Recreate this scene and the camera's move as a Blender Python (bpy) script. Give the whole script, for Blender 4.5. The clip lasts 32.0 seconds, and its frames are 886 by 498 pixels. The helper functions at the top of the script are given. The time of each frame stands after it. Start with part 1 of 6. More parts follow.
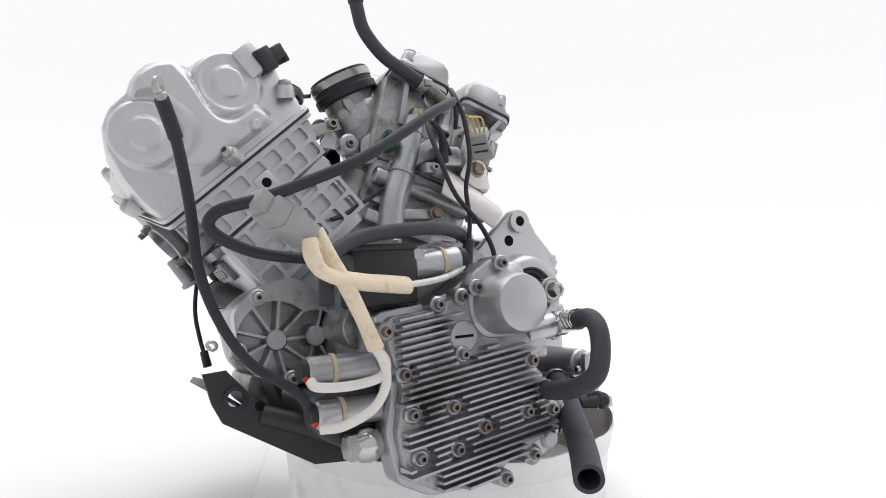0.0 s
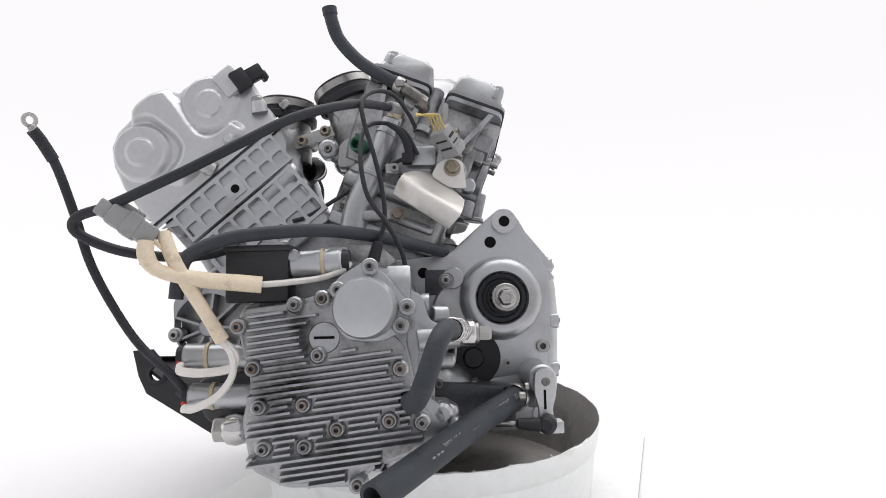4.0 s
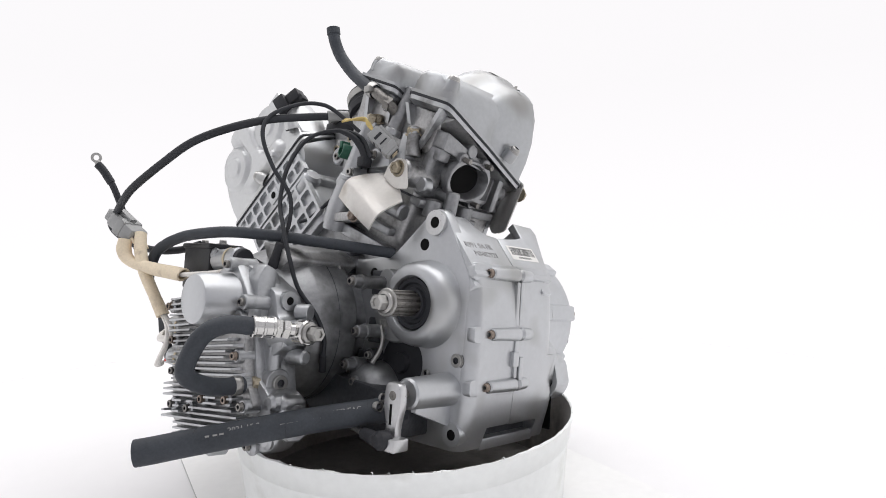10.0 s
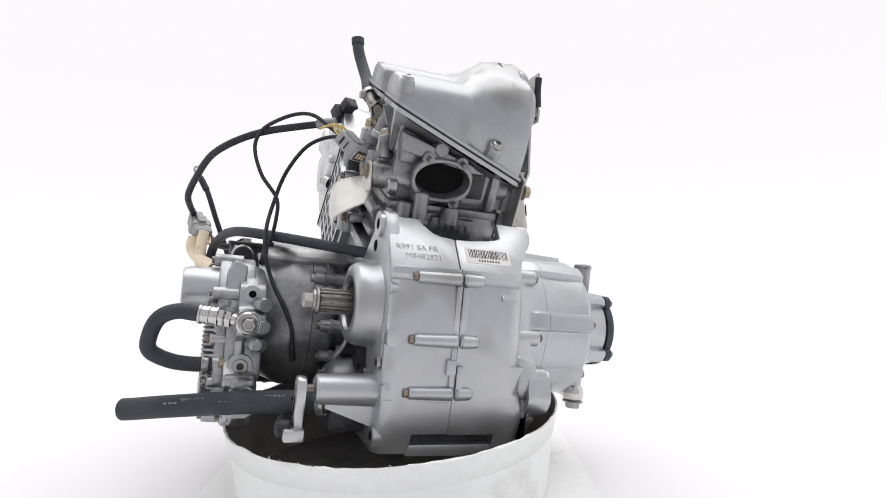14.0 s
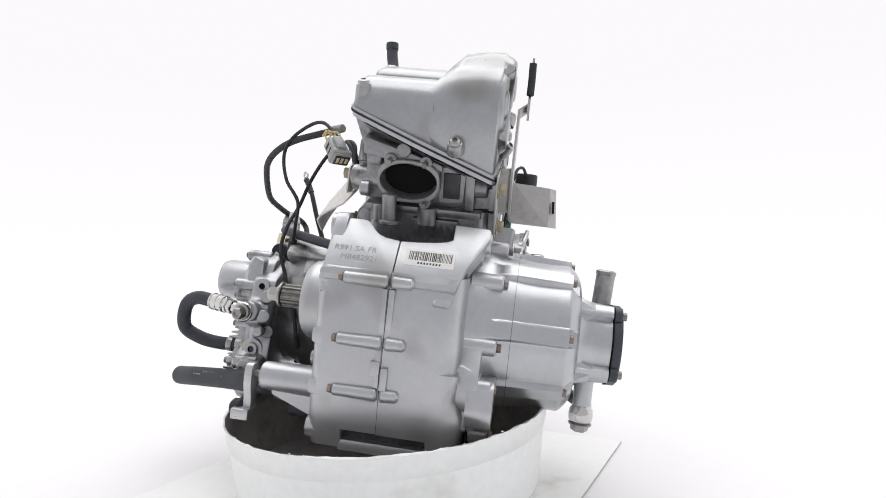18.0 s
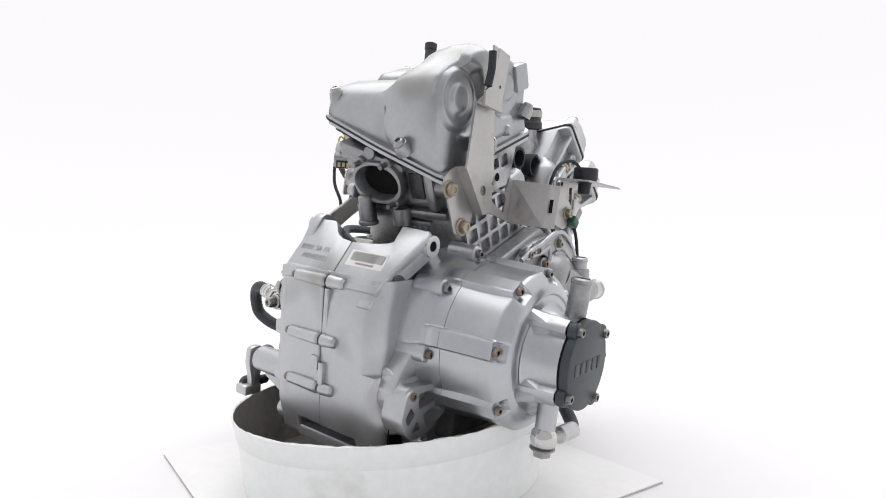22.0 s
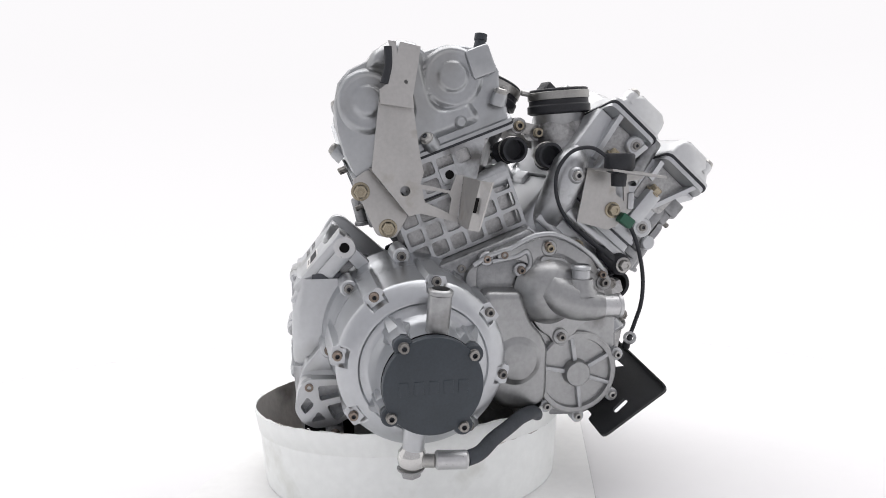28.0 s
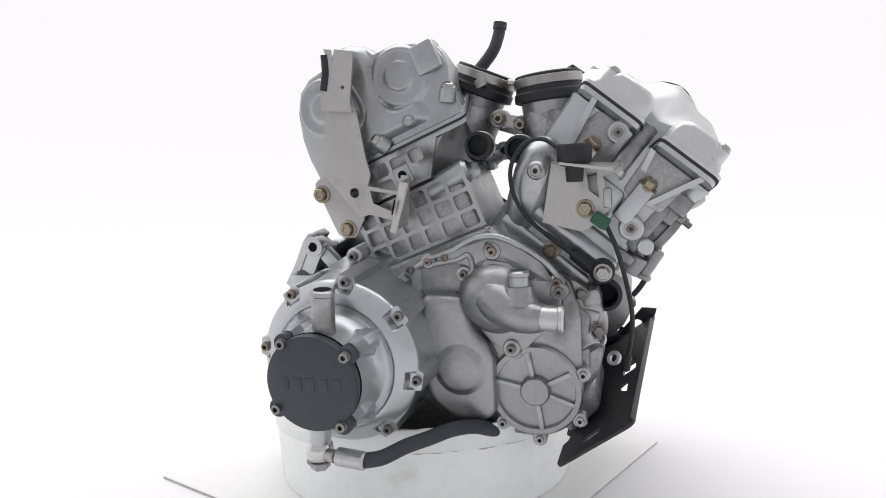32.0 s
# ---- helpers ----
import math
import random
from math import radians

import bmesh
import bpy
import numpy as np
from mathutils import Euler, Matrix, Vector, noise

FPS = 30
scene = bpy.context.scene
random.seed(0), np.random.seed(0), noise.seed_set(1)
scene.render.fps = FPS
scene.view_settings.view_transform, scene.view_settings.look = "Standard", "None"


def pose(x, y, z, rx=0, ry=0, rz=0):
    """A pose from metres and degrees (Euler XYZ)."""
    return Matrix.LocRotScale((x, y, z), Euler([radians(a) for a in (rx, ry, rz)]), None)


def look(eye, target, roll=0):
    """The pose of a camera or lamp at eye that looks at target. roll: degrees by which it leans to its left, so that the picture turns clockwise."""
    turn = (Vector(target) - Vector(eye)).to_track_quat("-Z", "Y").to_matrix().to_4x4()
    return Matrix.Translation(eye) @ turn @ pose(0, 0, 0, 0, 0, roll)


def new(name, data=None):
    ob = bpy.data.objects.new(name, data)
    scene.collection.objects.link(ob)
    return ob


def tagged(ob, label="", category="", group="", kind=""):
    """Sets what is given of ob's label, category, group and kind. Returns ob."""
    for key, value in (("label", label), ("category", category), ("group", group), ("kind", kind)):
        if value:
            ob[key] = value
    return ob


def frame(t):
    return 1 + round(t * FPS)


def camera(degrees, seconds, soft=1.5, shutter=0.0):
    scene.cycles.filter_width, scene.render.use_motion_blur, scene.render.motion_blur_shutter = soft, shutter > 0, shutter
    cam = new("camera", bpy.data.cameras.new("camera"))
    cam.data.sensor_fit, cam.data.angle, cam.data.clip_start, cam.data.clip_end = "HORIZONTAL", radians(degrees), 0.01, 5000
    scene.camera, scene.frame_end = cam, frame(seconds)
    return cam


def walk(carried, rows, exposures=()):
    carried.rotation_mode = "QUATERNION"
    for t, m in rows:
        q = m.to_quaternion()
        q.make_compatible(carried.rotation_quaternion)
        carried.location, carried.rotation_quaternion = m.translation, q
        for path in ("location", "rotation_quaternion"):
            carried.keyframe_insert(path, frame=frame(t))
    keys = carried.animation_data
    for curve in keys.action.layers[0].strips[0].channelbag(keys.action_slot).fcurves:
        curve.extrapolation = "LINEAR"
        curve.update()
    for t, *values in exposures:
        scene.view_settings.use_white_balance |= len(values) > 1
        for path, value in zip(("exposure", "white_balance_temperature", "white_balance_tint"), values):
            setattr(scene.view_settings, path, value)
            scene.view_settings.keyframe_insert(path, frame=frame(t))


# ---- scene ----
from mathutils.geometry import tessellate_polygon

cam = camera(69.1, 32.0, soft=0.95)
EYE = (0.0290, -0.8, 0.3056)
CAMERA_POSE = Matrix.Translation(EYE) @ pose(0, 0, 0, 90 - 2.06, 0, 0) @ pose(0, 0, 0, 0, 0, -1.18)
walk(cam, [(0, CAMERA_POSE), (32, CAMERA_POSE)])

# ---- world and light ----
world = bpy.data.worlds.new("studio_world")
scene.world = world
world.use_nodes = True
world.node_tree.nodes["Background"].inputs[0].default_value = (0.962, 0.948, 1.0, 1)
world.node_tree.nodes["Background"].inputs[1].default_value = 0.63


def area_lamp(name, eye, target, w, h, watts, colour=(1, 1, 1)):
    d = bpy.data.lights.new(name, "AREA")
    d.shape, d.size, d.size_y, d.energy, d.color = "RECTANGLE", w, h, watts, colour
    ob = new(name, d)
    ob.matrix_world = look(eye, target)
    return ob


area_lamp("softbox_above", (0.1, 0.35, 1.9), (0, 0, 0.25), 2.4, 2.0, 30, (1.0, 0.982, 0.978))


# ---- materials ----
def material(name, colour, rough=0.5, metal=0.0, grain=0.0, grain_size=900, blotch=0.12, blotch_size=22, dirt=None, dirt_amount=0.0,
             dirt_size=14, rough_var=0.06, spec=0.5, random_tint=0.0, dirt_detail=4.5):
    """A procedural surface: blotches and grain in colour and roughness, patches of dirt, fine relief."""
    m = bpy.data.materials.new(name)
    m.use_nodes = True
    nt = m.node_tree
    n, l = nt.nodes, nt.links
    b = n["Principled BSDF"]
    b.inputs["Metallic"].default_value = metal
    b.inputs["Specular IOR Level"].default_value = spec
    co = n.new("ShaderNodeTexCoord")

    def tex(size, detail=4.0, rough_=0.55):
        t = n.new("ShaderNodeTexNoise")
        t.inputs["Scale"].default_value, t.inputs["Detail"].default_value, t.inputs["Roughness"].default_value = size, detail, rough_
        l.new(co.outputs["Object"], t.inputs["Vector"])
        return t

    big, fine = tex(blotch_size), tex(blotch_size * 11, 3)
    mixn = n.new("ShaderNodeMath")
    mixn.operation = "ADD"
    l.new(big.outputs["Fac"], mixn.inputs[0])
    l.new(fine.outputs["Fac"], mixn.inputs[1])
    ramp = n.new("ShaderNodeMapRange")
    ramp.inputs["From Min"].default_value, ramp.inputs["From Max"].default_value = 0.7, 1.3
    ramp.inputs["To Min"].default_value, ramp.inputs["To Max"].default_value = 1 - blotch, 1 + blotch
    l.new(mixn.outputs[0], ramp.inputs["Value"])
    scale = n.new("ShaderNodeVectorMath")
    scale.operation = "SCALE"
    scale.inputs[0].default_value = colour
    l.new(ramp.outputs[0], scale.inputs["Scale"])
    out = scale.outputs[0]
    if random_tint:
        info = n.new("ShaderNodeObjectInfo")
        rr = n.new("ShaderNodeMapRange")
        rr.inputs["To Min"].default_value, rr.inputs["To Max"].default_value = 1 - random_tint, 1 + random_tint
        l.new(info.outputs["Random"], rr.inputs["Value"])
        s2 = n.new("ShaderNodeVectorMath")
        s2.operation = "SCALE"
        l.new(out, s2.inputs[0])
        l.new(rr.outputs[0], s2.inputs["Scale"])
        out = s2.outputs[0]
    if dirt:
        dn = tex(dirt_size, dirt_detail, 0.56)
        cut = n.new("ShaderNodeMapRange")
        cut.inputs["From Min"].default_value, cut.inputs["From Max"].default_value = 0.64 - 0.3 * dirt_amount, 0.84 - 0.3 * dirt_amount
        l.new(dn.outputs["Fac"], cut.inputs["Value"])
        mx = n.new("ShaderNodeMix")
        mx.data_type = "RGBA"
        l.new(cut.outputs[0], mx.inputs["Factor"])
        l.new(out, mx.inputs["A"])
        mx.inputs["B"].default_value = (*dirt, 1)
        out = mx.outputs["Result"]
    l.new(out, b.inputs["Base Color"])
    rv = n.new("ShaderNodeMapRange")
    rv.inputs["From Min"].default_value, rv.inputs["From Max"].default_value = 0.3, 0.7
    rv.inputs["To Min"].default_value, rv.inputs["To Max"].default_value = max(rough - rough_var, 0.05), min(rough + rough_var, 1)
    l.new(fine.outputs["Fac"], rv.inputs["Value"])
    l.new(rv.outputs[0], b.inputs["Roughness"])
    if grain:
        g = tex(grain_size, 2)
        bump = n.new("ShaderNodeBump")
        bump.inputs["Strength"].default_value, bump.inputs["Distance"].default_value = grain, 0.0006
        l.new(g.outputs["Fac"], bump.inputs["Height"])
        l.new(bump.outputs[0], b.inputs["Normal"])
    return m


GREASE = (0.05, 0.048, 0.045)
CAST = material("cast_aluminium", (0.445, 0.456, 0.468), 0.36, 0.9, 0.2, 1300, 0.08, 26, (0.12, 0.118, 0.115), 0.28, 22, rough_var=0.04)
CAST_STAINED = material("stained_cast_aluminium", (0.365, 0.369, 0.372), 0.35, 0.88, 0.16, 1300, 0.12, 18, (0.11, 0.107, 0.10), 0.36, 13, rough_var=0.05, dirt_detail=5.5)
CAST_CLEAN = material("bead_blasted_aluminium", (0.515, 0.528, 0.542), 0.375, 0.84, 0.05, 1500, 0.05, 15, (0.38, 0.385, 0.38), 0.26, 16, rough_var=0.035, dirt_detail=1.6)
CLUTCH_CAST = material("smooth_cast_aluminium", (0.50, 0.515, 0.532), 0.315, 0.9, 0.04, 1500, 0.05, 14, (0.43, 0.44, 0.45), 0.2, 13, rough_var=0.03, dirt_detail=1.6)
CAST_DIRTY = material("oily_cast_aluminium", (0.40, 0.40, 0.40), 0.38, 0.85, 0.4, 900, 0.25, 26, GREASE, 0.34, 24)
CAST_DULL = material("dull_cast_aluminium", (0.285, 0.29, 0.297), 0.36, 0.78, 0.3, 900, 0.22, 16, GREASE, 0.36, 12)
# near-black: grime, and the shade of slots, floors and recesses put into colour
CAST_DARK = material("grimy_shaded_cast_aluminium", (0.075, 0.079, 0.088), 0.38, 0.45, 0.4, 900, 0.3, 25, GREASE, 0.4, 20)
COVER = material("silver_painted_aluminium", (0.40, 0.412, 0.424), 0.36, 0.85, 0.06, 1500, 0.07, 16, (0.27, 0.268, 0.258), 0.3, 12, rough_var=0.035, dirt_detail=1.8)
# lighter copy of the cover paint: the front cover's brightness is put into colour
COVER_LIGHT = material("light_silver_painted_aluminium", (0.60, 0.61, 0.615), 0.36, 0.7, 0.05, 1500, 0.05, 16, (0.45, 0.45, 0.43), 0.22, 14, rough_var=0.035, dirt_detail=1.8)
MACHINED = material("machined_aluminium", (0.557, 0.561, 0.566), 0.33, 0.85, 0.02, 900, 0.08, 24)
POLISHED = material("polished_plated_steel", (0.62, 0.615, 0.60), 0.17, 1.0, 0.01, 900, 0.05, 40, rough_var=0.04)
WHITE_WIRE = material("white_wire_sleeve", (0.80, 0.775, 0.73), 0.5, 0.0, 0.1, 900, 0.06, 60, (0.5, 0.42, 0.33), 0.12, 60)
STEEL = material("zinc_plated_steel", (0.42, 0.415, 0.40), 0.34, 0.92, 0.02, 1500, 0.15, 60, random_tint=0.15)
RUSTY = material("rusty_bolt_steel", (0.27, 0.225, 0.19), 0.5, 0.75, 0.2, 1500, 0.3, 160, (0.15, 0.09, 0.06), 0.4, 260, random_tint=0.3)
OLD_STEEL = material("dull_bolt_steel", (0.26, 0.25, 0.235), 0.42, 0.85, 0.05, 1500, 0.25, 120, GREASE, 0.3, 220, random_tint=0.2)
BRASS = material("yellow_zinc_steel", (0.39, 0.345, 0.26), 0.4, 0.8, 0.03, 1500, 0.25, 90, (0.12, 0.08, 0.05), 0.4, 200, random_tint=0.15)
BLACK = material("black_plastic", (0.023, 0.024, 0.028), 0.5, 0.0, 0.15, 1500, 0.25, 40, spec=0.35)
BLACK_PAINT = material("black_painted_metal", (0.020, 0.021, 0.023), 0.48, 0.0, 0.2, 1400, 0.25, 30)
CHARCOAL = material("charcoal_painted_metal", (0.040, 0.049, 0.059), 0.45, 0.1, 0.25, 1500, 0.15, 40)
RUBBER = material("black_rubber", (0.027, 0.029, 0.034), 0.6, 0.0, 0.1, 1200, 0.25, 35, spec=0.35)
HOSE = material("matt_hose_rubber", (0.048, 0.054, 0.063), 0.6, 0.0, 0.14, 1500, 0.2, 40, spec=0.3)
SHEATH = material("cream_insulating_sleeve", (0.78, 0.67, 0.50), 0.6, 0.0, 0.3, 900, 0.10, 45, (0.34, 0.25, 0.17), 0.12, 55)
GREY_PLASTIC = material("grey_connector_plastic", (0.31, 0.315, 0.312), 0.42, 0.0, 0.05, 1500, 0.05, 60, (0.24, 0.235, 0.22), 0.12, 60)
GREEN = material("green_sensor_plastic", (0.02, 0.10, 0.06), 0.45, 0.0, 0.1, 1500, 0.15, 60)
YELLOW = material("yellow_wire", (0.55, 0.42, 0.15), 0.5)
RED = material("red_wire", (0.5, 0.04, 0.03), 0.5)
SHIELD = material("brushed_sheet_aluminium", (0.47, 0.462, 0.45), 0.40, 0.75, 0.02, 1500, 0.08, 22, (0.35, 0.32, 0.28), 0.12, 30)
BRIGHT_SHEET = material("bright_sheet_aluminium", (0.72, 0.70, 0.665), 0.42, 0.45, 0.02, 1500, 0.06, 20, (0.5, 0.46, 0.4), 0.1, 26)
CLEAR = material("cloudy_tie", (0.55, 0.47, 0.32), 0.4)
# near-black for joints, slots and bores; stands in for the shade inside holes
VOID = material("near_black_void", (0.010, 0.010, 0.010), 0.9, spec=0.08)
PAPER = material("label_paper", (0.82, 0.81, 0.78), 0.5, blotch=0.03)
INK = material("label_ink", (0.05, 0.05, 0.055), 0.6)
MARKING = material("grey_hose_print", (0.29, 0.29, 0.28), 0.6)
ETCHED = material("stamped_metal", (0.36, 0.36, 0.36), 0.6, 0.6)
BUCKET = material("white_plastic", (0.88, 0.90, 0.885), 0.4, 0.0, 0.15, 500, 0.04, 9, (0.68, 0.69, 0.65), 0.16, 16)
# grey-brown inside, much darker than the white wall, with random dark patches
BUCKET_IN = material("grey_plastic_inside", (0.46, 0.44, 0.42), 0.6, 0.0, 0.3, 500, 0.15, 12, (0.12, 0.11, 0.10), 0.25, 10)
BOARD = material("white_turntable_board", (0.86, 0.86, 0.85), 0.6, 0.0, 0.1, 400, 0.03, 7, (0.6, 0.57, 0.5), 0.02, 9)
FLOOR = material("white_studio_floor", (0.84, 0.835, 0.84), 0.7, 0.0, 0.0, 400, 0.01, 3)
SEAM = material("dark_board_edge", (0.46, 0.46, 0.45), 0.8)


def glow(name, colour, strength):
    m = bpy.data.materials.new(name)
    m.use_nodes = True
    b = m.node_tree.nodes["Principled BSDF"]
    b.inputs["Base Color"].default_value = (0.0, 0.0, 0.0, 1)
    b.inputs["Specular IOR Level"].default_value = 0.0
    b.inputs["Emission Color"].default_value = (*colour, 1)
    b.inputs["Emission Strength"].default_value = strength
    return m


# the backdrop glows by itself, stronger low down to blend with the floor
BACKDROP = glow("glowing_white_backdrop", (0.985, 0.968, 0.985), 1.0)
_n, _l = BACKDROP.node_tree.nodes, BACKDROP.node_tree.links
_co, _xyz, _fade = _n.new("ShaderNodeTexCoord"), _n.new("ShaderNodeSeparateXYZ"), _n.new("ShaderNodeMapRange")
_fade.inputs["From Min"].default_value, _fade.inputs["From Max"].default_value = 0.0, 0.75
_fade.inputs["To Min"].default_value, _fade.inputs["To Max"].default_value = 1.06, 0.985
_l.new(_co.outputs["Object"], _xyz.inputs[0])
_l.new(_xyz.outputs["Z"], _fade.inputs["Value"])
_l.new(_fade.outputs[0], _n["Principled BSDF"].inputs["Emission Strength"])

# ---- mesh tools: lengths in millimetres, engine frame (x along the crankshaft, y to the front cylinder, z up) ----
ENGINE = pose(0, 0, 0, 0, 7.3, -0.5)
MM = Matrix.Diagonal((0.001, 0.001, 0.001, 1))
ORIGIN = Matrix.Identity(4)


def axis_frame(origin, u, v, w):
    m = Matrix((u, v, w)).transposed().to_4x4()
    m.translation = origin
    return m


SR, CR = math.sin(radians(21)), math.cos(radians(21))
SF, CF = math.sin(radians(40)), math.cos(radians(40))
# cylinder frames: u to the cam chain side, v to the intake side, w up the bore
REAR = axis_frame((-30, 50, -8.4), (1, 0, 0), (0, CR, SR), (0, -SR, CR))
FRONT = axis_frame((-30, 50, -8.4), (-1, 0, 0), (0, -CF, SF), (0, SF, CF))


def finish(bm, name, mat, angle=38):
    bmesh.ops.recalc_face_normals(bm, faces=bm.faces)
    lim = radians(angle)
    for f in bm.faces:
        f.smooth = True
    for e in bm.edges:
        if len(e.link_faces) == 2 and e.calc_face_angle(0) > lim:
            e.smooth = False
    me = bpy.data.meshes.new(name)
    bm.to_mesh(me)
    bm.free()
    me.materials.append(mat)
    return me


def keeper(parent):
    """The parent itself, or the part above it where a child would sink deeper than a sub-part."""
    depth, ob = 0, parent
    while ob.parent:
        depth, ob = depth + 1, ob.parent
    return parent if depth < 2 else keeper(parent.parent)


def part(name, bm, mat, parent, label="", frame_=ORIGIN, angle=38):
    """Links a bmesh, in millimetres of frame_ in the engine's space, as one mesh under a thing or a part."""
    bm.transform(ENGINE @ MM @ frame_)
    ob = new(name, finish(bm, name, mat, angle))
    ob.parent = keeper(parent)
    return tagged(ob, label) if label else ob


def join(*bms):
    out = bms[0]
    for b in bms[1:]:
        me = bpy.data.meshes.new("join")
        b.to_mesh(me)
        out.from_mesh(me)
        b.free()
        bpy.data.meshes.remove(me)
    return out


def soften(bm, r, seg=2, angle=30):
    if r > 0:
        es = [e for e in bm.edges if len(e.link_faces) == 2 and e.calc_face_angle(0) > radians(angle)]
        bmesh.ops.bevel(bm, geom=es, offset=r, segments=seg, affect="EDGES", profile=0.5, clamp_overlap=True)
    return bm


def rounded(pts, r, seg=4):
    """A closed 2D outline with its corners rounded off."""
    out = []
    n = len(pts)
    for i in range(n):
        p, a, b = Vector(pts[i]), Vector(pts[i - 1]), Vector(pts[(i + 1) % n])
        da, db = a - p, b - p
        d = min(r, 0.45 * da.length, 0.45 * db.length)
        pa, pb = p + da.normalized() * d, p + db.normalized() * d
        for k in range(seg + 1):
            t = k / seg
            out.append(tuple(pa * (1 - t) ** 2 + p * 2 * t * (1 - t) + pb * t * t))
    return out


def prism(pts, lo, hi, axis="x", bevel=1.5, seg=2, top_scale=1.0):
    """An outline pulled along an axis. Along x it holds (y, z), along y (x, z), along z (x, y)."""
    put = {"x": lambda a, b, h: (h, a, b), "y": lambda a, b, h: (a, h, b), "z": lambda a, b, h: (a, b, h)}[axis]
    bm = bmesh.new()
    ca, cb = sum(p[0] for p in pts) / len(pts), sum(p[1] for p in pts) / len(pts)
    low = [bm.verts.new(put(a, b, lo)) for a, b in pts]
    top = [bm.verts.new(put(ca + (a - ca) * top_scale, cb + (b - cb) * top_scale, hi)) for a, b in pts]
    bm.faces.new(low)
    bm.faces.new(top)
    for i in range(len(pts)):
        j = (i + 1) % len(pts)
        bm.faces.new((low[i], low[j], top[j], top[i]))
    bmesh.ops.recalc_face_normals(bm, faces=bm.faces)
    return soften(bm, bevel, seg, 50)


def box(lo, hi, bevel=1.0, turn=None):
    pts = [(lo[1], lo[2]), (hi[1], lo[2]), (hi[1], hi[2]), (lo[1], hi[2])]
    bm = prism(pts, lo[0], hi[0], "x", bevel)
    if turn is not None:
        c = Vector([(a + b) / 2 for a, b in zip(lo, hi)])
        bm.transform(Matrix.Translation(c) @ turn @ Matrix.Translation(-c))
    return bm


def aim(p, d):
    """A frame at p whose z points along d."""
    return Matrix.Translation(p) @ Vector(d).normalized().to_track_quat("Z", "Y").to_matrix().to_4x4()


def lathe(profile, p=(0, 0, 0), d=(1, 0, 0), seg=40, start=0.0, sweep=360.0):
    """A profile of (radius, height) turned round the axis d through p."""
    bm = bmesh.new()
    full = sweep >= 359.9
    n = seg if full else seg + 1
    rings = []
    for r, h in profile:
        if r < 0.01:
            rings.append([bm.verts.new((0, 0, h))])
        else:
            rings.append([bm.verts.new((r * math.cos(radians(start) + radians(sweep) * k / seg), r * math.sin(radians(start) + radians(sweep) * k / seg), h)) for k in range(n)])
    for a, b in zip(rings, rings[1:]):
        for k in range(seg):
            j = (k + 1) % n
            q = [a[k % len(a)], a[j % len(a)], b[j % len(b)], b[k % len(b)]]
            q = [v for i, v in enumerate(q) if v not in q[:i]]
            if len(q) >= 3:
                bm.faces.new(q)
    bm.transform(aim(p, d))
    return bm


def rod(p, q, r, r2=None, seg=20, bevel=0.8):
    d = Vector(q) - Vector(p)
    h = d.length
    r2 = r if r2 is None else r2
    e = min(bevel, r * 0.4, r2 * 0.4, h * 0.3)
    return lathe([(0, 0), (r - e, 0), (r, e), (r2, h - e), (r2 - e, h), (0, h)], p, d, seg)


def pipe(p, q, r, wall=2.0, seg=24, lip=0.0):
    """An open tube with a wall; lip: a raised bead at its end."""
    d = Vector(q) - Vector(p)
    h = d.length
    prof = [(r, 0), (r, h - 6), (r + lip, h - 5), (r + lip, h - 2), (r, h - 1), (r - wall, h), (r - wall, max(h - 30, 0)), (0, max(h - 30, 0))]
    return lathe(prof, p, d, seg)


def smooth_path(pts, steps=8):
    p = [Vector(a) for a in pts]
    p = [p[0] * 2 - p[1]] + p + [p[-1] * 2 - p[-2]]
    out = []
    for i in range(1, len(p) - 2):
        for k in range(steps):
            t = k / steps
            a, b, c, d = p[i - 1], p[i], p[i + 1], p[i + 2]
            out.append(0.5 * ((2 * b) + (c - a) * t + (2 * a - 5 * b + 4 * c - d) * t * t + (3 * b - a - 3 * c + d) * t ** 3))
    out.append(p[-2])
    return out


def tube(pts, r, seg=14, steps=8, hollow=0.0, flat=1.0, radii=None):
    """A round hose or cable along a smooth path."""
    path = smooth_path(pts, steps)
    bm = bmesh.new()
    rings, up = [], Vector((0.13, 0.21, 0.97))
    n = len(path)
    for i, p in enumerate(path):
        d = (path[min(i + 1, n - 1)] - path[max(i - 1, 0)]).normalized()
        side = d.cross(up)
        side = side.normalized() if side.length > 1e-4 else Vector((1, 0, 0))
        up = side.cross(d).normalized()
        rr = r if radii is None else float(np.interp(i / (n - 1), np.linspace(0, 1, len(radii)), radii))
        rings.append([bm.verts.new(p + rr * (side * math.cos(2 * math.pi * k / seg) + up * flat * math.sin(2 * math.pi * k / seg))) for k in range(seg)])
    for a, b in zip(rings, rings[1:]):
        for k in range(seg):
            bm.faces.new((a[k], a[(k + 1) % seg], b[(k + 1) % seg], b[k]))
    reach = min(r * 2.5, 0.42 * sum((q - p).length for p, q in zip(path, path[1:])))
    for end, d in ((rings[0], path[1] - path[0]), (rings[-1], path[-2] - path[-1])):
        c = sum((v.co for v in end), Vector()) / seg
        if hollow:
            d = d.normalized()
            inner = [bm.verts.new(c + (v.co - c) * hollow) for v in end]
            deep = [bm.verts.new(v.co + d * reach) for v in inner]
            for k in range(seg):
                j = (k + 1) % seg
                bm.faces.new((end[k], end[j], inner[j], inner[k]))
                bm.faces.new((inner[k], inner[j], deep[j], deep[k]))
            bm.faces.new(deep)
        else:
            bm.faces.new(end)
    return bm


